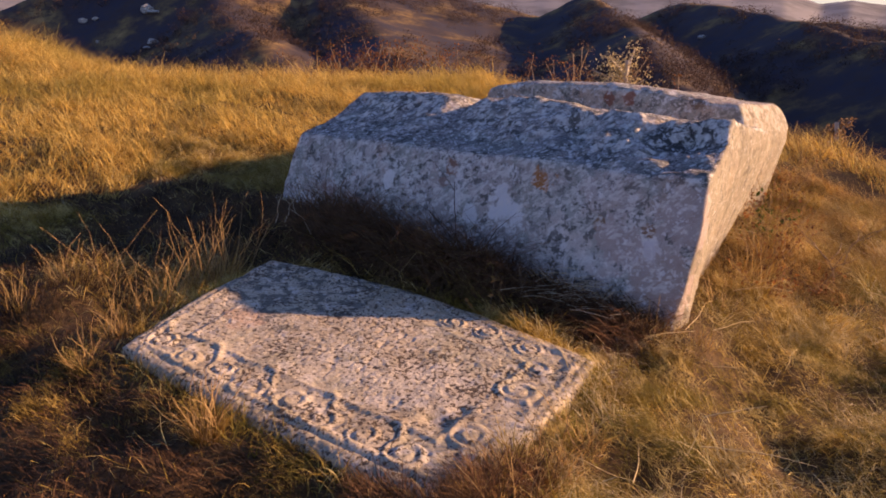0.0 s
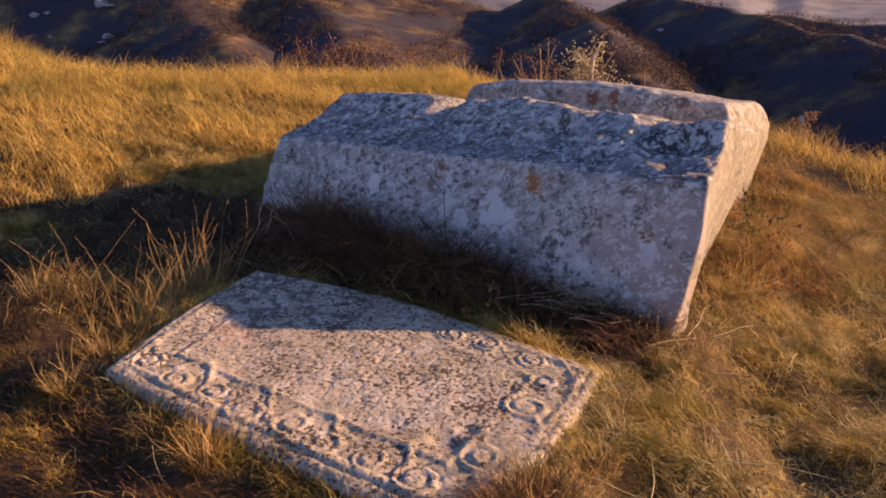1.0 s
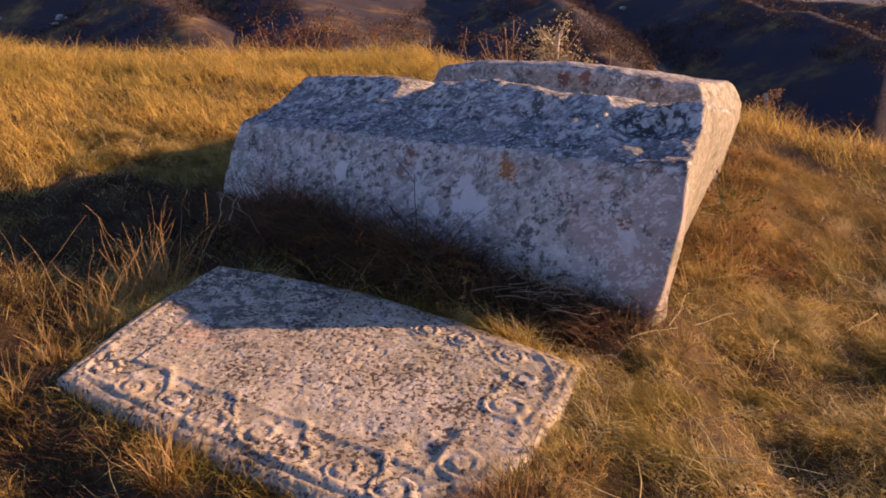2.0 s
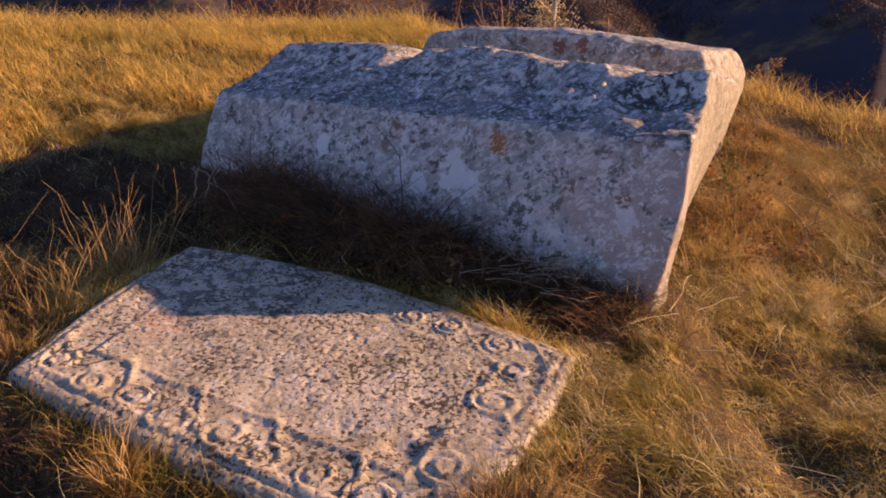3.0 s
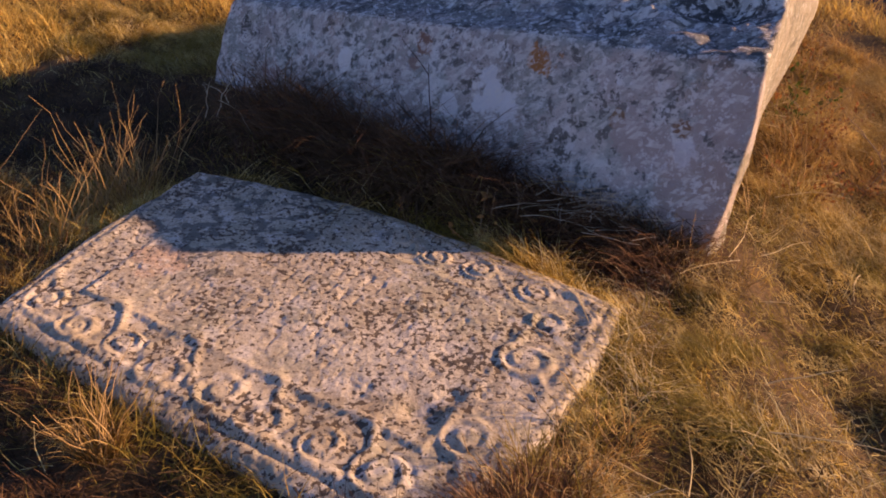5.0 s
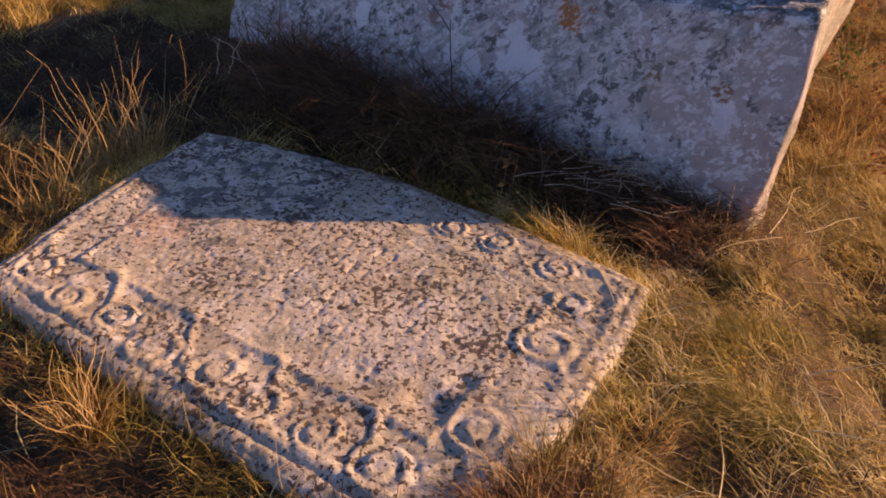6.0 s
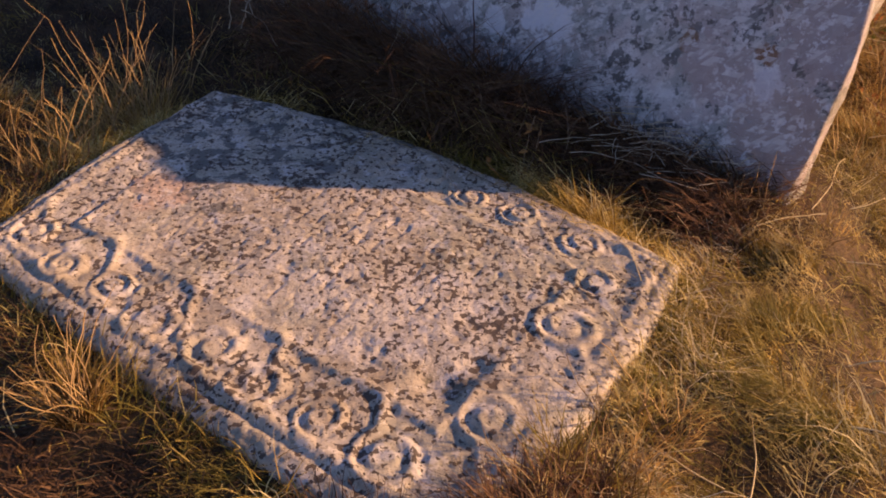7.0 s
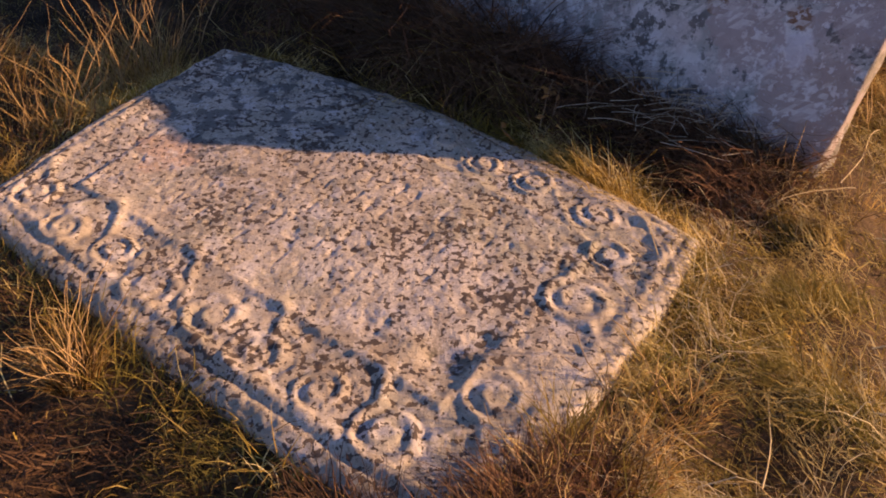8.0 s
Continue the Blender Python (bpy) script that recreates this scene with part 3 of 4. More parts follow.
def tussocks(name, label, material, count, box, tall, seed, margin=-0.03, cuts=4, width=0.0036, radius=0.13, per=150, thin=None, category="grass"):
    """Matted grass in tussocks, whose blades arch outwards and lie over with the wind."""
    rng = np.random.default_rng(seed)
    tufts = count // per
    tx, ty = rng.uniform(box[0], box[1], tufts), rng.uniform(box[2], box[3], tufts)
    size = 0.6 + 0.8 * rng.random(tufts)
    sway = flow(tx, ty) + rng.normal(0, 0.5, tufts)
    who = rng.integers(0, tufts, count)
    ang, far = rng.random(count) * 2 * math.pi, np.sqrt(rng.random(count))
    x, y = tx[who] + radius * size[who] * far * np.cos(ang), ty[who] + radius * size[who] * far * np.sin(ang)
    keep = ~in_stones(x, y, margin)
    if thin is not None:
        keep &= rng.random(count) < thin(x, y)
    x, y, ang, far, who = x[keep], y[keep], ang[keep], far[keep], who[keep]
    count = len(x)
    hx = 0.55 * far * np.cos(ang) + 0.9 * np.cos(sway[who]) + rng.normal(0, 0.36, count)
    hy = 0.55 * far * np.sin(ang) + 0.9 * np.sin(sway[who]) + rng.normal(0, 0.36, count)
    heading = np.arctan2(hy, hx)
    bend = rng.normal(0, 1.3, tufts)[who] + rng.normal(0, 0.7, count)
    length = tall(x, y) * size[who] * (0.55 + 0.65 * rng.random(count))
    lean = 0.2 + 0.8 * far * rng.random(count)
    mound = 0.05 * rng.random(tufts)[who] * (1 - far**2) * smooth(0.1, 0.3, stone_gap(x, y))
    verts, quads = blades(x, y, land(x, y) - 0.01 + mound, heading, length, lean, width * (0.6 + 0.9 * rng.random(count)), cuts, rng, 1.9, bend)
    ob = new(name, mesh_of(name, verts, quads, material, False))
    return tagged(ob, label, category, kind="stuff")


HOLLOWS = ((1.57, -1.41, 0.11, 0.08), (1.79, -1.06, 0.10, 0.07), (2.14, -0.80, 0.14, 0.08), (1.27, -1.30, 0.13, 0.07), (1.47, -1.08, 0.09, 0.06),
           (1.29, -0.93, 0.12, 0.06), (2.53, -0.04, 0.2, 0.12), (1.02, -1.56, 0.11, 0.07), (1.14, -1.69, 0.08, 0.06), (0.66, -1.52, 0.05, 0.04))


def hollows(x, y):
    """One in the open dark gaps between the tussocks, nought elsewhere."""
    gap = 0 * x
    wobble = 0.05 * fbm(x * 7, y * 7, seed=211, octaves=2)
    for cx, cy, rx, ry in HOLLOWS:
        gap = np.maximum(gap, smooth(1.6, 1.05, np.hypot((x - cx) / rx, (y - cy) / ry) + wobble * 6))
    return np.maximum(gap, smooth(0.16, 0.27, fbm(x * 4.2 + 7, y * 4.2, seed=213, octaves=2)) * (x > 0.9))


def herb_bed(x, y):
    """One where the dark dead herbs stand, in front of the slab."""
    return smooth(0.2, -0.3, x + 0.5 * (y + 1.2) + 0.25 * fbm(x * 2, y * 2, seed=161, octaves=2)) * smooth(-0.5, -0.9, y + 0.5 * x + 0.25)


def meadow_height(x, y):
    u, n = x * ALONG[0] + y * ALONG[1], x * OUT[0] + y * OUT[1]
    h = 0.20 + 0.06 * fbm(x * 1.1, y * 1.1, seed=141, octaves=2)
    h = h * (0.4 + 1.15 * smooth(-0.35, 0.4, fbm(x * 3.1, y * 3.1, seed=143, octaves=2)))
    h = h * (0.65 + 0.35 * smooth(0.0, 0.22, stone_gap(x, y))) * (1 - 0.3 * smooth(0.8, 1.2, x) * smooth(0.0, -0.4, y))
    lee = smooth(-0.62, -0.42, n) * smooth(-0.05, -0.30, n) * smooth(-1.0, -0.6, u) * smooth(0.62, 0.45, u)
    low = np.maximum(smooth(-0.9, -1.35, x) * smooth(2.4, 1.7, y), herb_bed(x, y))
    return (h + 0.16 * lee) * (1 - 0.35 * hollows(x, y)) * (1 - 0.55 * low)


# ---- stalks, twigs, leaves ----
def tube(points, radius, sides=5):
    """A tapered round stalk along points."""
    p = np.asarray(points, float)
    way = np.gradient(p, axis=0)
    way /= np.linalg.norm(way, axis=1, keepdims=True) + 1e-9
    side = np.cross(way, (0.31, 0.22, 0.93))
    side /= np.linalg.norm(side, axis=1, keepdims=True) + 1e-9
    other = np.cross(way, side)
    rad = np.broadcast_to(radius, len(p)) * np.linspace(1, 0.45, len(p))
    a = np.arange(sides) * 2 * math.pi / sides
    ring = p[:, None] + rad[:, None, None] * (np.cos(a)[None, :, None] * side[:, None] + np.sin(a)[None, :, None] * other[:, None])
    return ring.reshape(-1, 3), grid_quads(len(p), sides, wrap=True)


def join(pieces):
    verts, quads, start = [], [], 0
    for v, q in pieces:
        verts.append(v)
        quads.append(q + start)
        start += len(v)
    return np.concatenate(verts), np.concatenate(quads)


def wander(start, way, length, rng, kink=0.25, steps=7, sag=0.0):
    """Points of a crooked stalk."""
    p, d = [np.array(start, float)], np.array(way, float)
    for _ in range(steps):
        d = d / np.linalg.norm(d) + rng.normal(0, kink, 3) * (1, 1, 0.5) - (0, 0, sag)
        d /= np.linalg.norm(d)
        p.append(p[-1] + d * length / steps)
    return np.array(p)


def leaf_cards(centres, size, rng):
    """Small folded leaves, two faces each, at the given places."""
    c = np.asarray(centres)
    k = len(c)
    a = rng.normal(0, 1, (k, 3))
    a /= np.linalg.norm(a, axis=1, keepdims=True)
    b = np.cross(a, rng.normal(0, 1, (k, 3)))
    b /= np.linalg.norm(b, axis=1, keepdims=True) + 1e-9
    n = np.cross(a, b)
    l = (size * (0.6 + 0.8 * rng.random(k)))[:, None]
    root, tip = c - a * l, c + a * l
    fold = 0.2 * l * n
    left, right = c + b * l * 0.55 + fold, c - b * l * 0.55 + fold
    verts = np.stack([root, left, tip, right, c], 1).reshape(-1, 3)
    o = (np.arange(k) * 5)[:, None]
    quads = np.concatenate([o + np.array([0, 4, 2, 1]), o + np.array([0, 3, 2, 4])], 0)
    return verts, quads


def on_land(x, y, up=0.0):
    return float(land(x, y)) + up


def grass_tuft(x, y, stems, high, seed, spread=0.07, lean=(0.05, 0.0), label="tall tuft of dry straw-coloured grass beside the slab"):
    rng = np.random.default_rng(seed)
    tuft = new("grass_tuft")
    tuft.location = (x, y, on_land(x, y))
    for _ in range(stems):
        a, r = rng.random() * 6.28, spread * math.sqrt(rng.random())
        way = (0.55 * math.cos(a) * r / spread * 0.5 + lean[0] + rng.normal(0, 0.09), 0.55 * math.sin(a) * r / spread * 0.5 + lean[1] + rng.normal(0, 0.09), 1.0)
        path = wander((r * math.cos(a), r * math.sin(a), -0.02), way, high * (0.45 + 0.85 * rng.random() ** 1.5), rng, 0.19, 7)
        part("stalk", mesh_of("stalk", *tube(path, 0.0012 + 0.0014 * rng.random(), 3), straw_stalk), tuft)
    k = stems * 7
    a, r = rng.random(k) * 6.28, spread * 1.3 * np.sqrt(rng.random(k))
    bl = blades(r * np.cos(a), r * np.sin(a), np.full(k, -0.02), a, high * (0.2 + 0.55 * rng.random(k)), 0.03 + 0.3 * rng.random(k), 0.0022 + 0.0016 * rng.random(k), 5, rng, 0.9)
    part("foliage", mesh_of("foliage", *bl, russet_blade, False), tuft)["kind"] = "stuff"
    return tagged(tuft, label, "grass tuft", group="tufts of tall grass")


def bare_twig(x, y, high, branches, seed, lean=(0.0, 0.0), radius=0.004, kink=0.2, label="bare dry forked twig standing in the grass", up=0.0, bark=None):
    bark = bark or twig_bark
    rng = np.random.default_rng(seed)
    twig = new("bare_twig")
    twig.location = (x, y, on_land(x, y, up))
    main = wander((0, 0, -0.02), (lean[0], lean[1], 1.0), high, rng, kink, 9)
    part("stem", mesh_of("stem", *tube(main, radius), bark), twig)
    for b in range(branches):
        at = main[rng.integers(3, 9)]
        side = wander(at, (rng.normal(0, 0.8) + lean[0], rng.normal(0, 0.8) + lean[1], 0.7), high * (0.25 + 0.35 * rng.random()), rng, kink, 6)
        part("branch", mesh_of("branch", *tube(side, radius * 0.6, 4), bark), twig)
    return tagged(twig, label, "twig", group="bare twigs")


def leafy_shrub(name, x, y, high, wide, stems, leaves, size, leaf_mat, seed, label, category, up=0.0):
    rng = np.random.default_rng(seed)
    shrub = new(name)
    shrub.location = (x, y, on_land(x, y, up))
    pieces, at = [], []
    for _ in range(stems):
        a = rng.random() * 6.28
        path = wander((0.25 * wide * math.cos(a), 0.25 * wide * math.sin(a), -0.02), (wide / high * math.cos(a), wide / high * math.sin(a), 1.0), high * (0.6 + 0.5 * rng.random()), rng, 0.16, 8)
        pieces.append(tube(path, 0.006 * max(high, 0.3), 4))
        for _ in range(leaves // stems):
            at.append(path[rng.integers(2, 9)] + rng.normal(0, 0.11 * wide + 0.01, 3))
    for piece in pieces:
        part("stem", mesh_of("stem", *piece, twig_bark), shrub)
    part("foliage", mesh_of("foliage", *leaf_cards(np.array(at), size, rng), leaf_mat, False), shrub)["kind"] = "stuff"
    return tagged(shrub, label, category)


def far_tree(x, y, high, wide, seed, leaf_mat, label, leaves=1500, size=0.10):
    rng = np.random.default_rng(seed)
    tree = new("tree")
    tree.location = (x, y, on_land(x, y))
    trunk = wander((0, 0, -0.2), (0.03, 0.02, 1.0), high * 0.9, rng, 0.05, 12)
    part("trunk", mesh_of("trunk", *tube(trunk, 0.025 * high, 8), pale_bark), tree)
    limbs, at = [], []
    for _ in range(26):
        k = rng.integers(4, 12)
        a = rng.random() * 6.28
        path = wander(trunk[k], (math.cos(a), math.sin(a), 0.9), wide * (0.4 + 0.5 * rng.random()) * (1.25 - k / 16), rng, 0.2, 6)
        limbs.append(tube(path, 0.007 * high, 5))
        for _ in range(leaves // 26):
            at.append(path[rng.integers(1, 7)] + rng.normal(0, 0.065 * wide, 3))
    for limb in limbs:
        part("limb", mesh_of("limb", *limb, pale_bark), tree)
    part("crown", mesh_of("crown", *leaf_cards(np.array(at), size, rng), leaf_mat, False), tree)
    return tagged(tree, label, "tree")


def boulder(x, y, size, seed, label="weathered white limestone boulder on the slope"):
    rng = np.random.default_rng(seed)
    bm = bmesh.new()
    bmesh.ops.create_icosphere(bm, subdivisions=3, radius=1.0)
    stretch = rng.uniform(0.6, 1.6, 3) * (1.0, 1.0, 0.5)
    for v in bm.verts:
        d = 1 + 0.6 * float(fbm(*(np.array(v.co) * 1.7), seed=seed, octaves=3))
        v.co = Vector([c * d * k * size for c, k in zip(v.co, stretch)])
    data = bpy.data.meshes.new("boulder")
    bm.to_mesh(data)
    bm.free()
    data.materials.append(smooth_limestone)
    ob = new("boulder", data)
    ob.location = (x, y, on_land(x, y, 0.25 * size))
    return tagged(ob, label, "boulder", group="white boulders")


def meet_land(az, el, eye=(0.158, -3.829, 1.24)):
    """Where a line of sight meets the land: bearing and height in degrees."""
    d = np.arange(4, 900, 0.5)
    a, e = radians(az), math.tan(radians(el))
    x, y, z = eye[0] + d * math.sin(a), eye[1] + d * math.cos(a), eye[2] + d * e
    low = np.nonzero(z < land(x, y))[0]
    k = low[0] if len(low) else len(d) - 1
    return float(x[k]), float(y[k]), float(d[k])


# ---- build ----
limestone = stone_material("lichened_limestone", [
    ((0.66, 0.20, 0.25), 0.105, (0.70, 0.70, 0.72)), ((0.62, 0.22, 0.36), 0.045, (0.66, 0.66, 0.68)), ((0.47, 0.33, 0.19), 0.065, (0.68, 0.68, 0.70)), ((0.79, 0.044, 0.455), 0.075, (0.40, 0.16, 0.04)),
    ((1.246, -0.392, 0.161), 0.075, (0.62, 0.60, 0.62)), ((1.244, -0.371, 0.281), 0.045, (0.24, 0.12, 0.06)), ((1.06, -0.20, 0.27), 0.035, (0.24, 0.14, 0.08)), ((-0.026, 0.719, 0.337), 0.055, (0.76, 0.75, 0.74)),
    # Last two: near-black lichen plus painted shade of the roof's broken recess.
    # Pinkish browns near x 1.1 to 1.4 paint warm light off the grass.
    ((0.336, 0.453, 0.457), 0.06, (0.27, 0.15, 0.11)), ((0.30, 0.46, 0.36), 0.04, (0.28, 0.19, 0.16)), ((1.12, -0.31, 0.22), 0.12, (0.42, 0.35, 0.33)), ((1.40, -0.46, 0.36), 0.15, (0.40, 0.335, 0.315)), ((1.30, -0.48, 0.02), 0.17, (0.40, 0.325, 0.29)), ((-0.45, 1.02, 0.22), 0.08, (0.36, 0.25, 0.23)), ((1.60, 0.02, 0.63), 0.13, (0.05, 0.05, 0.05)), ((1.46, 0.08, 0.63), 0.10, (0.055, 0.055, 0.055))], 1.0)
smooth_limestone = stone_material("pale_limestone", [
    ((1.60, 1.867, 0.69), 0.06, (0.22, 0.09, 0.06)), ((1.72, 1.75, 0.70), 0.05, (0.24, 0.10, 0.07)), ((2.1, 1.43, 0.70), 0.06, (0.16, 0.11, 0.08))], 0.5, (0.46, 0.39, 0.335), 0.8)
carved = slab_material()
meadow = ground_material()
GOLD = [(0.0, (0.13, 0.075, 0.013)), (0.25, (0.34, 0.215, 0.03)), (0.6, (0.58, 0.40, 0.065)), (0.8, (0.78, 0.58, 0.17)), (1.0, (0.90, 0.77, 0.40))]
straw = blade_material("dry_grass", GOLD, (0.20, 0.175, 0.028), 1.7, verges=(((0.93, -1.15, -0.12), 0.22), ((0.72, -1.50, -0.12), 0.22), ((1.10, -0.90, -0.12), 0.16), ((2.2, -0.75, -0.2), 0.3)))
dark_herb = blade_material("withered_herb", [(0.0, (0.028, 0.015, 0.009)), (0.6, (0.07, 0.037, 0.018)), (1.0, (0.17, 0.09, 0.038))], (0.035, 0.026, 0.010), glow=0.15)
# Brown of the corner grass; between slab and block it paints in shade.
umber_blade = blade_material("umber_grass", [(0.0, (0.05, 0.028, 0.017)), (0.6, (0.17, 0.085, 0.04)), (1.0, (0.34, 0.18, 0.08))], (0.10, 0.06, 0.026), glow=0.3)
bleached = blade_material("bleached_straw", [(0.0, (0.50, 0.36, 0.14)), (0.5, (0.72, 0.56, 0.27)), (1.0, (0.86, 0.76, 0.48))], (0.55, 0.45, 0.18), glow=0.3)
olive_blade = blade_material("olive_grass", [(0.0, (0.10, 0.065, 0.012)), (0.5, (0.30, 0.20, 0.035)), (1.0, (0.58, 0.42, 0.12))], (0.16, 0.15, 0.03), 2.2)
russet_blade = blade_material("russet_grass", [(0.0, (0.16, 0.075, 0.02)), (0.5, (0.46, 0.27, 0.065)), (1.0, (0.72, 0.51, 0.19))], (0.30, 0.21, 0.05))
far_straw = blade_material("sunlit_straw", [(0.0, (0.40, 0.235, 0.05)), (0.5, (0.72, 0.49, 0.10)), (1.0, (0.85, 0.65, 0.21))], (0.40, 0.31, 0.06), 0.5, 0.5)

build_ground(meadow)
build_slab(carved)
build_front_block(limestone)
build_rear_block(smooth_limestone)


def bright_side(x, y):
    """Thinner growth where dark dead herbs stand before the slab or darken the block's shadow."""
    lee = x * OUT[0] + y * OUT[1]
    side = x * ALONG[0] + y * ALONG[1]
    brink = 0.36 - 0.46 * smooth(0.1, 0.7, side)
    # Gold gives way to brown herbs here, which deepens the block's own shade.
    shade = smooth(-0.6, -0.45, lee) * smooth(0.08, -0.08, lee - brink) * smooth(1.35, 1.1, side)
    # Follows the outline of the shadow cast leftwards, darkened with brown herbs.
    cast_shade = smooth(-0.6, -1.0, x) * smooth(-0.1, 0.25, y + 0.1 * x) * smooth(0.0, -0.4, y - 2.85 - 0.75 * x)
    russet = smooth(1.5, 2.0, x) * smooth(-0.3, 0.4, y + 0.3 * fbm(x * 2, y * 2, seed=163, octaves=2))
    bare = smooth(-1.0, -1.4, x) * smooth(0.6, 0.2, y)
    return (1 - 0.55 * bare) * (1 - 0.93 * shade) * (1 - 0.85 * cast_shade) * (1 - 0.4 * russet) * (1 - 0.985 * herb_bed(x, y))


tussocks("meadow_grass", "matted dry golden grass round the stones", straw, 400000, (-3.4, 4.0, -2.5, 3.2), meadow_height, 1, cuts=3, width=0.0026, per=170,
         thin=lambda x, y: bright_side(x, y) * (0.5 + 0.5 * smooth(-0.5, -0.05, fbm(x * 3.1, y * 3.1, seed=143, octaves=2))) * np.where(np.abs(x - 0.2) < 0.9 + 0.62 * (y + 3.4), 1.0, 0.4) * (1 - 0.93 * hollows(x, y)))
tussocks("undergrowth", "short thatch of dead grass between the tussocks", straw, 230000, (-4.8, 3.4, -2.3, 3.4), lambda x, y: 0.10 + 0 * x, 3, cuts=2, width=0.0042, radius=0.5, per=60,
         thin=lambda x, y: (0.03 + 0.97 * bright_side(x, y)) * (1 - 0.5 * hollows(x, y)))
tussocks("dead_herbs", "dark brown withered herbs in front of the slab, also darkening the block's shadow", dark_herb, 130000, (-3.2, 1.3, -2.4, 2.0), lambda x, y: 0.12 - 0.03 * herb_bed(x, y), 4, cuts=3, width=0.0036, radius=0.13, per=60,
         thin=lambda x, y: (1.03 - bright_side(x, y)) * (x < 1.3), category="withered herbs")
tussocks("curly_grass", "short curly olive and ochre grass among the dead herbs along the slab", olive_blade, 26000, (-1.7, 0.5, -2.1, -0.5), lambda x, y: 0.085 + 0 * x, 14, cuts=4, width=0.0027, radius=0.09, per=80,
         thin=lambda x, y: smooth(-0.15, 0.25, fbm(x * 3.4, y * 3.4, seed=219, octaves=2) + 0.45 * smooth(0.45, 0.1, stone_gap(x, y)) - 0.1) * herb_bed(x, y))
# The dark colour adds to the shade that already falls on this strip.
tussocks("shaded_grass", "tall dark grass in the shade between slab and block", umber_blade, 115000, (-1.3, 1.5, -1.0, 1.5), lambda x, y: 0.50 - 0.27 * smooth(0.35, 0.62, x * ALONG[0] + y * ALONG[1]), 6, width=0.0045, radius=0.1, per=70,
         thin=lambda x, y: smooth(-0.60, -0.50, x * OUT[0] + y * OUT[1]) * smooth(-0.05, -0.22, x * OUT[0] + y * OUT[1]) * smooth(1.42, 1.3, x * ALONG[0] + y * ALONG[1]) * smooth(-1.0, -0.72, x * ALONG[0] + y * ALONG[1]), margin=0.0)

tussocks("russet_grass", "tangled russet grass and dead herbs beside the block's sunlit end", russet_blade, 45000, (1.4, 3.9, -0.5, 3.2), lambda x, y: 0.26 + 0 * x, 8, cuts=3, per=110,
         thin=lambda x, y: smooth(1.5, 2.0, x) * smooth(-0.3, 0.4, y + 0.3 * fbm(x * 2, y * 2, seed=163, octaves=2)))

tussocks("pale_straw", "bleached thin straw lying in swirls over the golden grass", bleached, 62000, (0.55, 3.4, -2.0, 1.8), lambda x, y: 0.17 + 0 * x, 12, cuts=3, width=0.0026, radius=0.14, per=45,
         thin=lambda x, y: (1 - hollows(x, y)) * smooth(-0.1, 0.2, fbm(x * 3.3, y * 3.3, seed=217, octaves=2)) * smooth(0.5, 0.9, x - 0.25 * y))


def slab_fringe():
    """Short grass that leans over the slab's margin."""
    rng = np.random.default_rng(9)
    n = 14000
    side, t, off = rng.integers(0, 4, n), rng.random(n), 0.012 + 0.10 * rng.random(n) ** 1.6
    s = np.select([side == 0, side == 1, side == 2], [t, t, 0 * t - off / 1.68], 1 + off / 1.68)
    r = np.select([side == 0, side == 1], [0 * t - off / 1.03, 1 + off / 1.03], t)
    tuft = fbm(s * 9, r * 7, side * 3.7, seed=181, octaves=2)
    corner = np.where(side == 3, smooth(0.5, 0.1, r), np.where(side == 0, smooth(0.8, 1.0, s), 0))
    keep = rng.random(n) < np.maximum(np.where(side == 3, 0.75, np.where(side == 0, 0.28, 0.5)) * smooth(-0.45, 0.3, tuft), 0.45 * corner)
    corner = corner[keep]
    s, r, side, tuft = s[keep], r[keep], side[keep], tuft[keep]
    p = slab_xy(s, r)
    inward = slab_xy(np.full(len(s), 0.5), np.full(len(s), 0.5)) - p
    heading = np.arctan2(inward[:, 1], inward[:, 0]) + rng.normal(0, 1.1, len(s))
    length = (0.07 + 0.07 * np.clip(tuft + 0.3, 0, 1)) * (0.6 + 0.8 * rng.random(len(s))) * (1 + 0.5 * corner)
    z = np.maximum(land(p[:, 0], p[:, 1]), slab_plane(p[:, 0], p[:, 1]) - 0.12) - 0.01
    v, q = blades(p[:, 0], p[:, 1], z, heading, length, 0.1 + 0.5 * rng.random(len(s)), 0.0035 * (0.6 + 0.8 * rng.random(len(s))), 4, rng, 1.3, 2.4)
    return tagged(new("fringe_grass", mesh_of("fringe_grass", v, q, straw, False)), "short grass growing over the margin of the slab", "grass", kind="stuff")


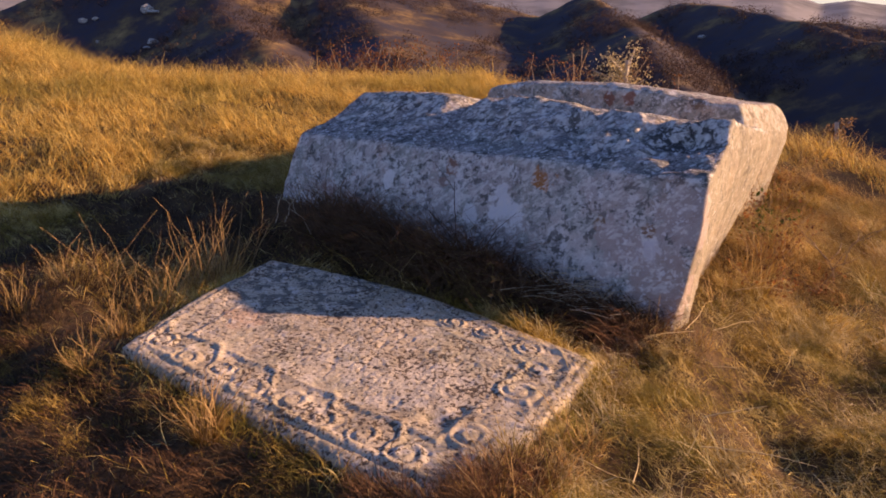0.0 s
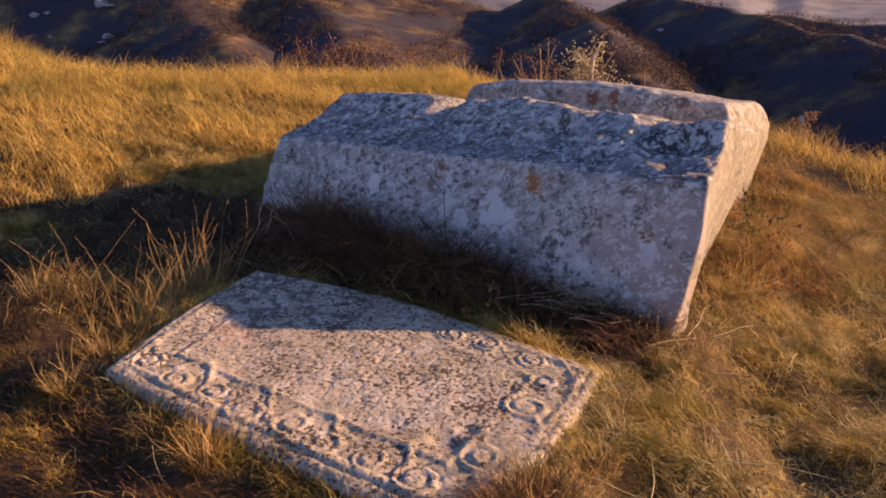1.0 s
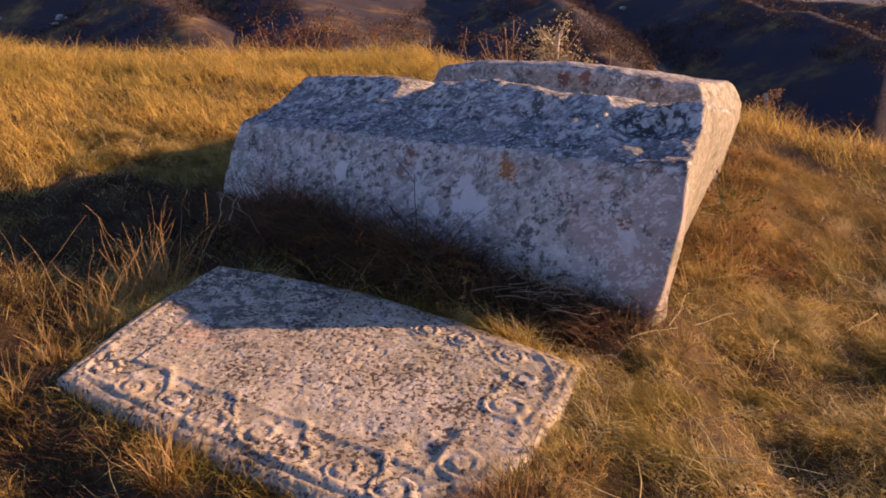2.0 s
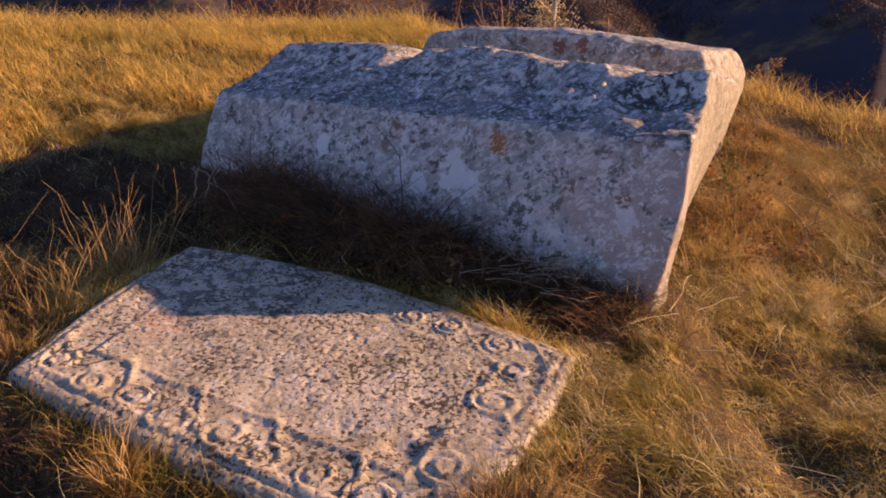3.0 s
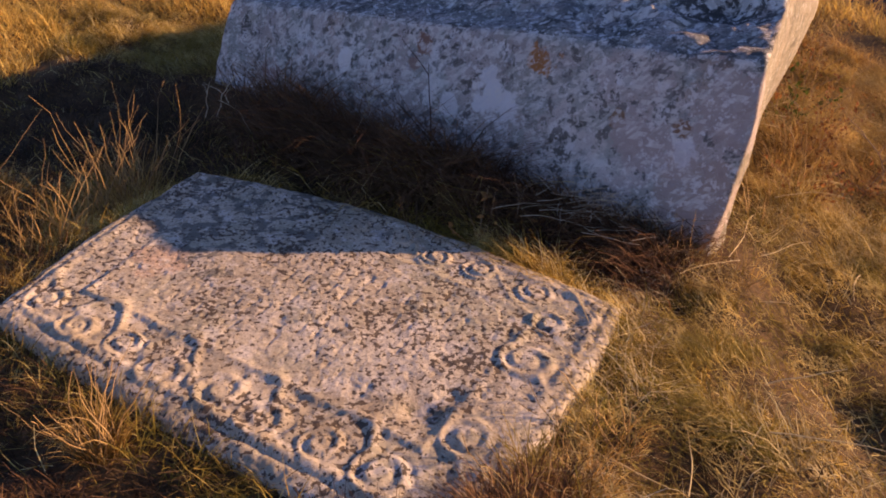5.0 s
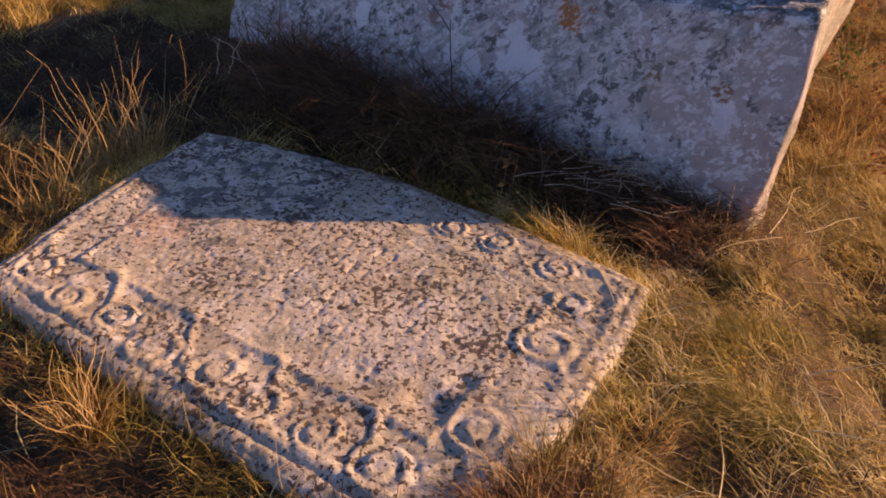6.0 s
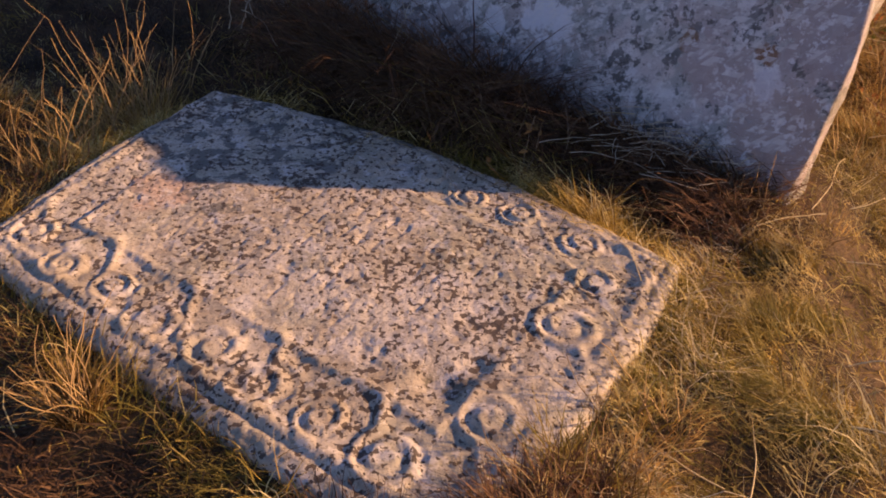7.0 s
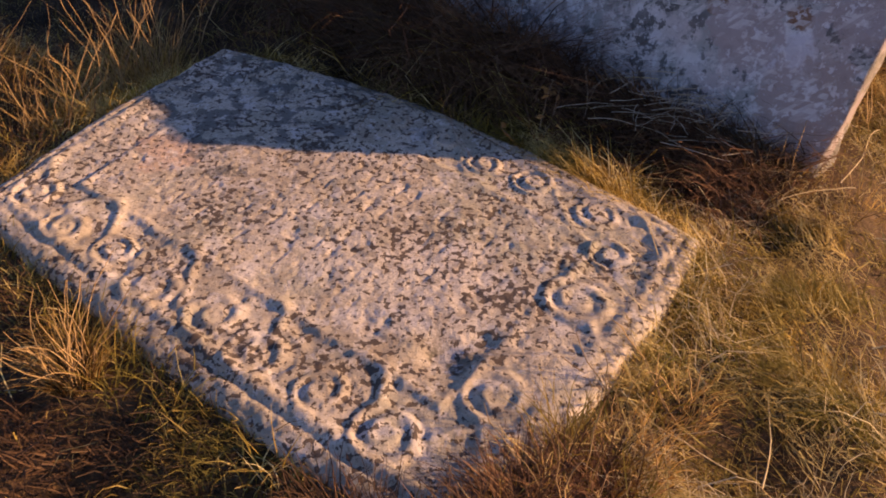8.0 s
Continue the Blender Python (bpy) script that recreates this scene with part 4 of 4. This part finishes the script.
def corner_growth():
    """Upright brown grass and herbs crowding the slab's low corner."""
    rng = np.random.default_rng(19)
    n = 5200
    t = rng.random(n) ** 1.3
    side = rng.random(n) < 0.7
    off = 0.02 + 0.16 * rng.random(n)
    s = np.where(side, 1 + off / 1.68, 1.0 - 0.16 * t)
    r = np.where(side, -0.05 + 0.42 * t, -off / 1.03)
    clump = fbm(s * 14, r * 12, seed=191, octaves=2)
    keep = rng.random(n) < smooth(-0.4, 0.15, clump)
    s, r, t, clump = s[keep], r[keep], t[keep], clump[keep]
    p = slab_xy(s, r)
    n = len(s)
    z = np.maximum(land(p[:, 0], p[:, 1]), slab_plane(p[:, 0], p[:, 1]) - 0.15) - 0.01
    length = (0.20 + 0.08 * np.clip(clump, 0, 1)) * (1 - 0.35 * t) * (0.55 + 0.6 * rng.random(n))
    v, q = blades(p[:, 0], p[:, 1], z, math.pi * 0.85 + rng.normal(0, 1.1, n), length, 0.1 + 0.45 * rng.random(n), 0.0034 * (0.6 + 0.8 * rng.random(n)), 4, rng, 1.1, 1.2)
    return tagged(new("corner_grass", mesh_of("corner_grass", v, q, umber_blade, False)), "brown upright grass crowding the slab's low corner", "grass", kind="stuff")


slab_fringe()
corner_growth()


def far_grass(name, label, material, count, seed, share):
    rng = np.random.default_rng(seed)
    x, y = rng.uniform(-13, 12, count), rng.uniform(-1.0, 12, count)
    keep = (np.abs(x) < 2.6 + 0.75 * (y + 3)) & (y < brink(x) + 3.2) & ~in_stones(x, y, 0.0) & ~((x > np.where(y > 1.75, -2.1, -3.2)) & (x < 4.2) & (y < 3.2))
    keep &= rng.random(count) < share(x, y)
    x, y = x[keep], y[keep]
    n = len(x)
    heading = flow(x * 0.5, y * 0.5) + rng.normal(0, 1.1, n)
    clump = smooth(-0.3, 0.4, fbm(x * 1.5, y * 1.5, seed=151, octaves=3))
    length = (0.17 + 0.15 * clump + 0.12 * smooth(2.0, 0.6, np.abs(y - brink(x) - 1.0)) + 0.25 * smooth(-5.0, -6.2, x) * smooth(6.0, 7.4, y)) * (0.5 + 0.8 * rng.random(n))
    verts, quads = blades(x, y, land(x, y) - 0.01, heading, length, 0.1 + 0.5 * rng.random(n), 0.005 + 0.005 * rng.random(n), 3, rng, 1.3)
    return tagged(new(name, mesh_of(name, verts, quads, material, False)), label, "grass", kind="stuff")


far_grass("upper_meadow_grass", "sunlit golden dry grass reaching the crest of the meadow", far_straw, 380000, 2, lambda x, y: 1 - 0.6 * smooth(1.5, 4.5, x))
far_grass("upper_russet_grass", "brownish dry grass on the falling side of the meadow", russet_blade, 200000, 5, lambda x, y: 0.75 * smooth(1.0, 4.0, x))


# ---- single plants round the stones ----
straw_stalk = plain_material("straw_stalk", [(0.3, (0.24, 0.145, 0.06)), (0.6, (0.44, 0.29, 0.12))], 14.0, 0.7)
bright_stalk = plain_material("bright_stalk", [(0.3, (0.60, 0.44, 0.18)), (0.6, (0.78, 0.62, 0.32))], 14.0, 0.6)
pale_straw = plain_material("pale_straw", [(0.3, (0.42, 0.33, 0.20)), (0.6, (0.62, 0.52, 0.36))], 14.0, 0.7)
dark_bark = plain_material("dark_bark", [(0.3, (0.05, 0.022, 0.02)), (0.7, (0.12, 0.055, 0.045))], 9.0)
twig_bark = plain_material("twig_bark", [(0.3, (0.16, 0.10, 0.06)), (0.7, (0.42, 0.31, 0.19))], 9.0)
pale_bark = plain_material("pale_bark", [(0.3, (0.30, 0.25, 0.19)), (0.7, (0.50, 0.44, 0.35))], 2.0)
RUST = [(0.0, (0.09, 0.035, 0.015)), (0.5, (0.22, 0.085, 0.03)), (1.0, (0.34, 0.15, 0.045))]
rusty_leaf = blade_material("rusty_leaf", RUST, (0.14, 0.09, 0.03), 3.0)
green_leaf = blade_material("green_leaf", [(0.0, (0.04, 0.07, 0.01)), (1.0, (0.10, 0.13, 0.02))], (0.10, 0.12, 0.02), 3.0)
yellow_leaf = blade_material("yellow_leaf", [(0.0, (0.28, 0.22, 0.10)), (1.0, (0.60, 0.50, 0.28))], (0.20, 0.17, 0.06), 0.3)
tan_leaf = blade_material("tan_leaf", [(0.0, (0.16, 0.085, 0.04)), (1.0, (0.36, 0.22, 0.11))], (0.22, 0.15, 0.07), 0.3)
curled_leaf = blade_material("curled_leaf", [(0.0, (0.20, 0.09, 0.03)), (1.0, (0.48, 0.26, 0.09))], (0.3, 0.18, 0.06), 3.0)

for x, y, stems, high, seed in ((-1.13, -0.31, 13, 0.40, 11), (-0.99, -0.02, 24, 0.48, 12), (-1.25, -0.38, 9, 0.38, 13), (-0.93, 0.08, 20, 0.54, 14), (-0.86, 0.04, 12, 0.50, 19), (-1.06, -0.17, 8, 0.54, 15),
                                (-1.62, -0.12, 8, 0.30, 16), (-1.75, -0.36, 9, 0.27, 17), (-1.40, -0.10, 7, 0.40, 18)):
    grass_tuft(x, y, stems, high, seed)
for x, y, stems, high, seed in ((-0.59, -1.46, 44, 0.24, 21), (0.02, -1.80, 12, 0.12, 23), (-1.15, -0.75, 16, 0.20, 24), (-1.2, -0.98, 14, 0.18, 25)):
    grass_tuft(x, y, stems, high, seed, 0.04, (0.0, 0.0), "short ochre tuft of grass at the slab's edge")
for x, y, stems, high, seed in ((0.47, -1.76, 16, 0.24, 26), (0.60, -1.60, 16, 0.24, 27), (0.72, -1.45, 12, 0.20, 28), (0.36, -1.90, 12, 0.22, 29)):
    grass_tuft(x, y, stems, high, seed, 0.07, (-0.45, 0.0), "golden tuft of grass leaning over the slab's corner")
for x, y, stems, high, seed in ((1.24, -0.56, 10, 0.17, 42), (1.06, -0.42, 8, 0.15, 43), (1.42, -0.66, 10, 0.17, 44), (0.86, -0.42, 12, 0.16, 45), (0.74, -0.36, 10, 0.14, 46)):
    grass_tuft(x, y, stems, high, seed, 0.08, (-0.2, -0.1), "brown tuft of grass at the foot of the block")
for x, y, stems, high, seed in ((1.72, -0.20, 12, 0.22, 61), (1.93, 0.05, 14, 0.28, 62), (2.10, 0.30, 16, 0.34, 63), (2.27, 0.52, 16, 0.40, 64), (2.50, 1.12, 16, 0.42, 65), (2.72, 1.45, 14, 0.40, 66)):
    grass_tuft(x, y, stems, high, seed, 0.10, (0.05, -0.1), "russet tuft of grass leaning on the block's sunlit end")
bare_twig(2.57, 0.26, 0.42, 5, 31, (0.25, 0.1), 0.005)
bare_twig(2.40, 0.15, 0.26, 3, 32, (-0.2, 0.0), 0.004)
bare_twig(2.70, 0.45, 0.5, 3, 33, (0.1, 0.2), 0.004)
bare_twig(0.36, 0.33, 0.46, 2, 34, (0.02, -0.02), 0.004, 0.08, "thin dark upright stem before the stone face", bark=dark_bark)
bare_twig(-0.66, 0.72, 0.26, 2, 35, (0.9, 0.1), 0.0035, 0.3, "pale crooked twig in the shade of the block", 0.10, pale_straw)
bare_twig(-0.48, 0.62, 0.24, 1, 36, (-0.1, 0.0), 0.003, 0.35, "pale crooked twig in the shade of the block", 0.10, pale_straw)
bare_twig(-0.72, 0.74, 0.24, 1, 37, (0.1, 0.0), 0.003, 0.2, "pale crooked twig in the shade of the block", 0.10, pale_straw)
bare_twig(-0.02, 0.36, 0.30, 2, 38, (0.4, 0.0), 0.003, 0.3, "pale crooked twig in the shade of the block", 0.10, pale_straw)
bare_twig(0.62, -0.36, 0.30, 2, 39, (0.35, 0.25), 0.002, 0.15, "thin bent straw in the shade of the block")
leafy_shrub("withered_plant", 0.48, -0.43, 0.24, 0.05, 3, 18, 0.016, curled_leaf, 41, "small withered plant with curled brown leaves", "withered plant")
for x, y, high, wide, seed in ((2.02, 0.02, 0.26, 0.16, 51), (2.25, 0.42, 0.34, 0.2, 52), (2.42, 0.85, 0.42, 0.22, 53), (2.65, 1.35, 0.45, 0.22, 54), (2.35, 0.2, 0.22, 0.16, 55), (2.95, 1.8, 0.42, 0.2, 56)):
    leafy_shrub("low_shrub", x, y, high, wide, 12, 190, 0.012, rusty_leaf, seed, "low russet-leaved shrub beside the sunlit end of the block", "shrub")
leafy_shrub("green_shrub", 2.40, 0.88, 0.46, 0.10, 7, 160, 0.016, green_leaf, 57, "small green shrub growing between the two blocks", "shrub")


def fallen_straw():
    rng = np.random.default_rng(61)
    pieces = []
    for _ in range(75):
        x, y = 0.98 + rng.normal(0, 0.13), -0.34 + rng.normal(0, 0.11)
        a = 0.1 + rng.normal(0, 1.1)
        path = wander((x, y, on_land(x, y, 0.07 + 0.09 * rng.random())), (math.cos(a), math.sin(a) * 0.7, 0.12), 0.10 + 0.13 * rng.random(), rng, 0.14, 6, 0.03)
        pieces.append(tube(path, 0.0017, 3))
    # Pale stalks, lightened further to imitate the sun they would catch.
    return tagged(new("fallen_straw", mesh_of("fallen_straw", *join(pieces), pale_straw)), "loose pale straw lying at the foot of the block", "straw", kind="stuff")


fallen_straw()


def loose_stalks():
    rng = np.random.default_rng(63)
    pieces = []
    for _ in range(45):
        x, y = rng.uniform(0.7, 3.0), rng.uniform(-1.7, 1.2)
        if in_stones(x, y, 0.1):
            continue
        a = rng.random() * 6.28
        path = wander((x, y, on_land(x, y, 0.05 + 0.07 * rng.random())), (math.cos(a), math.sin(a), 0.25), 0.18 + 0.25 * rng.random(), rng, 0.09, 8, 0.05)
        pieces.append(tube(path, 0.0018, 4))
    return tagged(new("loose_stalks", mesh_of("loose_stalks", *join(pieces), bright_stalk)), "single long pale stalks bent over the grass", "straw", kind="stuff")


loose_stalks()

# ---- beyond the crest ----
def sighted(az, d, el):
    """A place d metres off on a bearing, and how high a plant there must grow to reach an angle of height."""
    x, y = 0.158 + d * math.sin(radians(az)), -3.829 + d * math.cos(radians(az))
    return x, y, 1.24 + d * math.tan(radians(el)) - on_land(x, y)


x, y, high = sighted(15.2, 26.0, -0.7)
far_tree(x, y, high, 2.6, 71, yellow_leaf, "slender tree with thin pale yellow foliage beyond the crest", 3600, 0.055)
x, y, high = sighted(30.0, 16.5, -4.6)
far_tree(x, y, high, 0.8, 72, tan_leaf, "small tan-leaved tree just below the meadow's edge", 2200, 0.032)
for az, d, el, wide, seed, tone in ((-3.6, 17.0, -0.4, 0.75, 73, rusty_leaf), (-6.2, 20.0, -1.4, 0.7, 74, rusty_leaf), (9.0, 19.0, -2.4, 0.9, 75, rusty_leaf), (12.2, 22.0, -2.2, 0.8, 76, tan_leaf),
                                    (18.6, 21.0, -4.2, 0.8, 77, rusty_leaf), (1.2, 19.0, -1.8, 0.6, 78, rusty_leaf)):
    x, y, high = sighted(az, d, el)
    leafy_shrub("bush", x, y, high, wide, 22, 3600, 0.028, tone, seed, "leggy russet bush with sparse leaves below the meadow's crest", "bush")
for az, el, size, seed in ((-18.3, 0.78, 0.0075, 81), (-17.9, 0.7, 0.005, 82), (-22.4, 0.16, 0.005, 83), (-21.6, 0.3, 0.003, 84), (-21.7, -1.2, 0.003, 85), (-18.2, -1.26, 0.006, 86), (-18.6, -1.6, 0.004, 87), (-20.9, -3.0, 0.0028, 88), (20.2, -1.2, 0.004, 89)):
    x, y, d = meet_land(az, el)
    boulder(x, y, size * d, seed)


scrub_leaf = blade_material("scrub_leaf", [(0.0, (0.034, 0.025, 0.028)), (0.6, (0.075, 0.048, 0.042)), (1.0, (0.17, 0.095, 0.055))], (0.07, 0.05, 0.03), 0.02, 0.2)


def scrub(name, label, count, near, far, size, seed, material):
    """Bushes that nobody could count on the far slopes."""
    rng = np.random.default_rng(seed)
    az = np.radians(rng.uniform(-38, 38, count))
    r = near + (far - near) * rng.random(count)
    x, y = r * np.sin(az), r * np.cos(az)
    keep = (fbm(x / 45, y / 45, seed=171, octaves=3) + 0.25 * rng.random(count) > 0.06) & (y > brink(x) + 9)
    x, y = x[keep], y[keep]
    z = land(x, y)
    tall = size * (0.5 + rng.random(len(x)))
    k = 44
    c = np.repeat(np.stack([x, y, z], -1), k, 0)
    t = np.repeat(tall, k)[:, None]
    c = c + rng.normal(0, 0.33, c.shape) * t + np.array((0, 0, 0.45)) * t
    return tagged(new(name, mesh_of(name, *leaf_cards(c, t[:, 0] * 0.085, rng), material, False)), label, "scrub", kind="stuff")


scrub("hillside_scrub", "leafless brown and russet scrub on the far hillside", 13000, 170, 520, 3.0, 91, scrub_leaf)
scrub("crest_scrub", "brown bushes below the crest of the meadow", 500, 22, 60, 1.2, 92, scrub_leaf)


def outer_grass():
    """Thinner grass over the meadow round about, where the camera never looks closely."""
    rng = np.random.default_rng(10)
    n = 150000
    a, r = rng.random(n) * 2 * math.pi, 9.5 * np.sqrt(rng.random(n))
    x, y = 0.3 + r * np.cos(a), -1.5 + r * np.sin(a)
    keep = ((y < -2.5) | (x < -3.4) | (x > 4.0)) & (y < 2.2)
    x, y = x[keep], y[keep]
    v, q = blades(x, y, land(x, y) - 0.01, flow(x, y) + rng.normal(0, 0.6, len(x)), 0.12 + 0.14 * rng.random(len(x)), 0.3 + 0.6 * rng.random(len(x)), 0.008 + 0.006 * rng.random(len(x)), 2, rng, 1.2)
    return tagged(new("outer_grass", mesh_of("outer_grass", v, q, straw, False)), "dry grass of the open meadow round about", "grass", kind="stuff")


outer_grass()
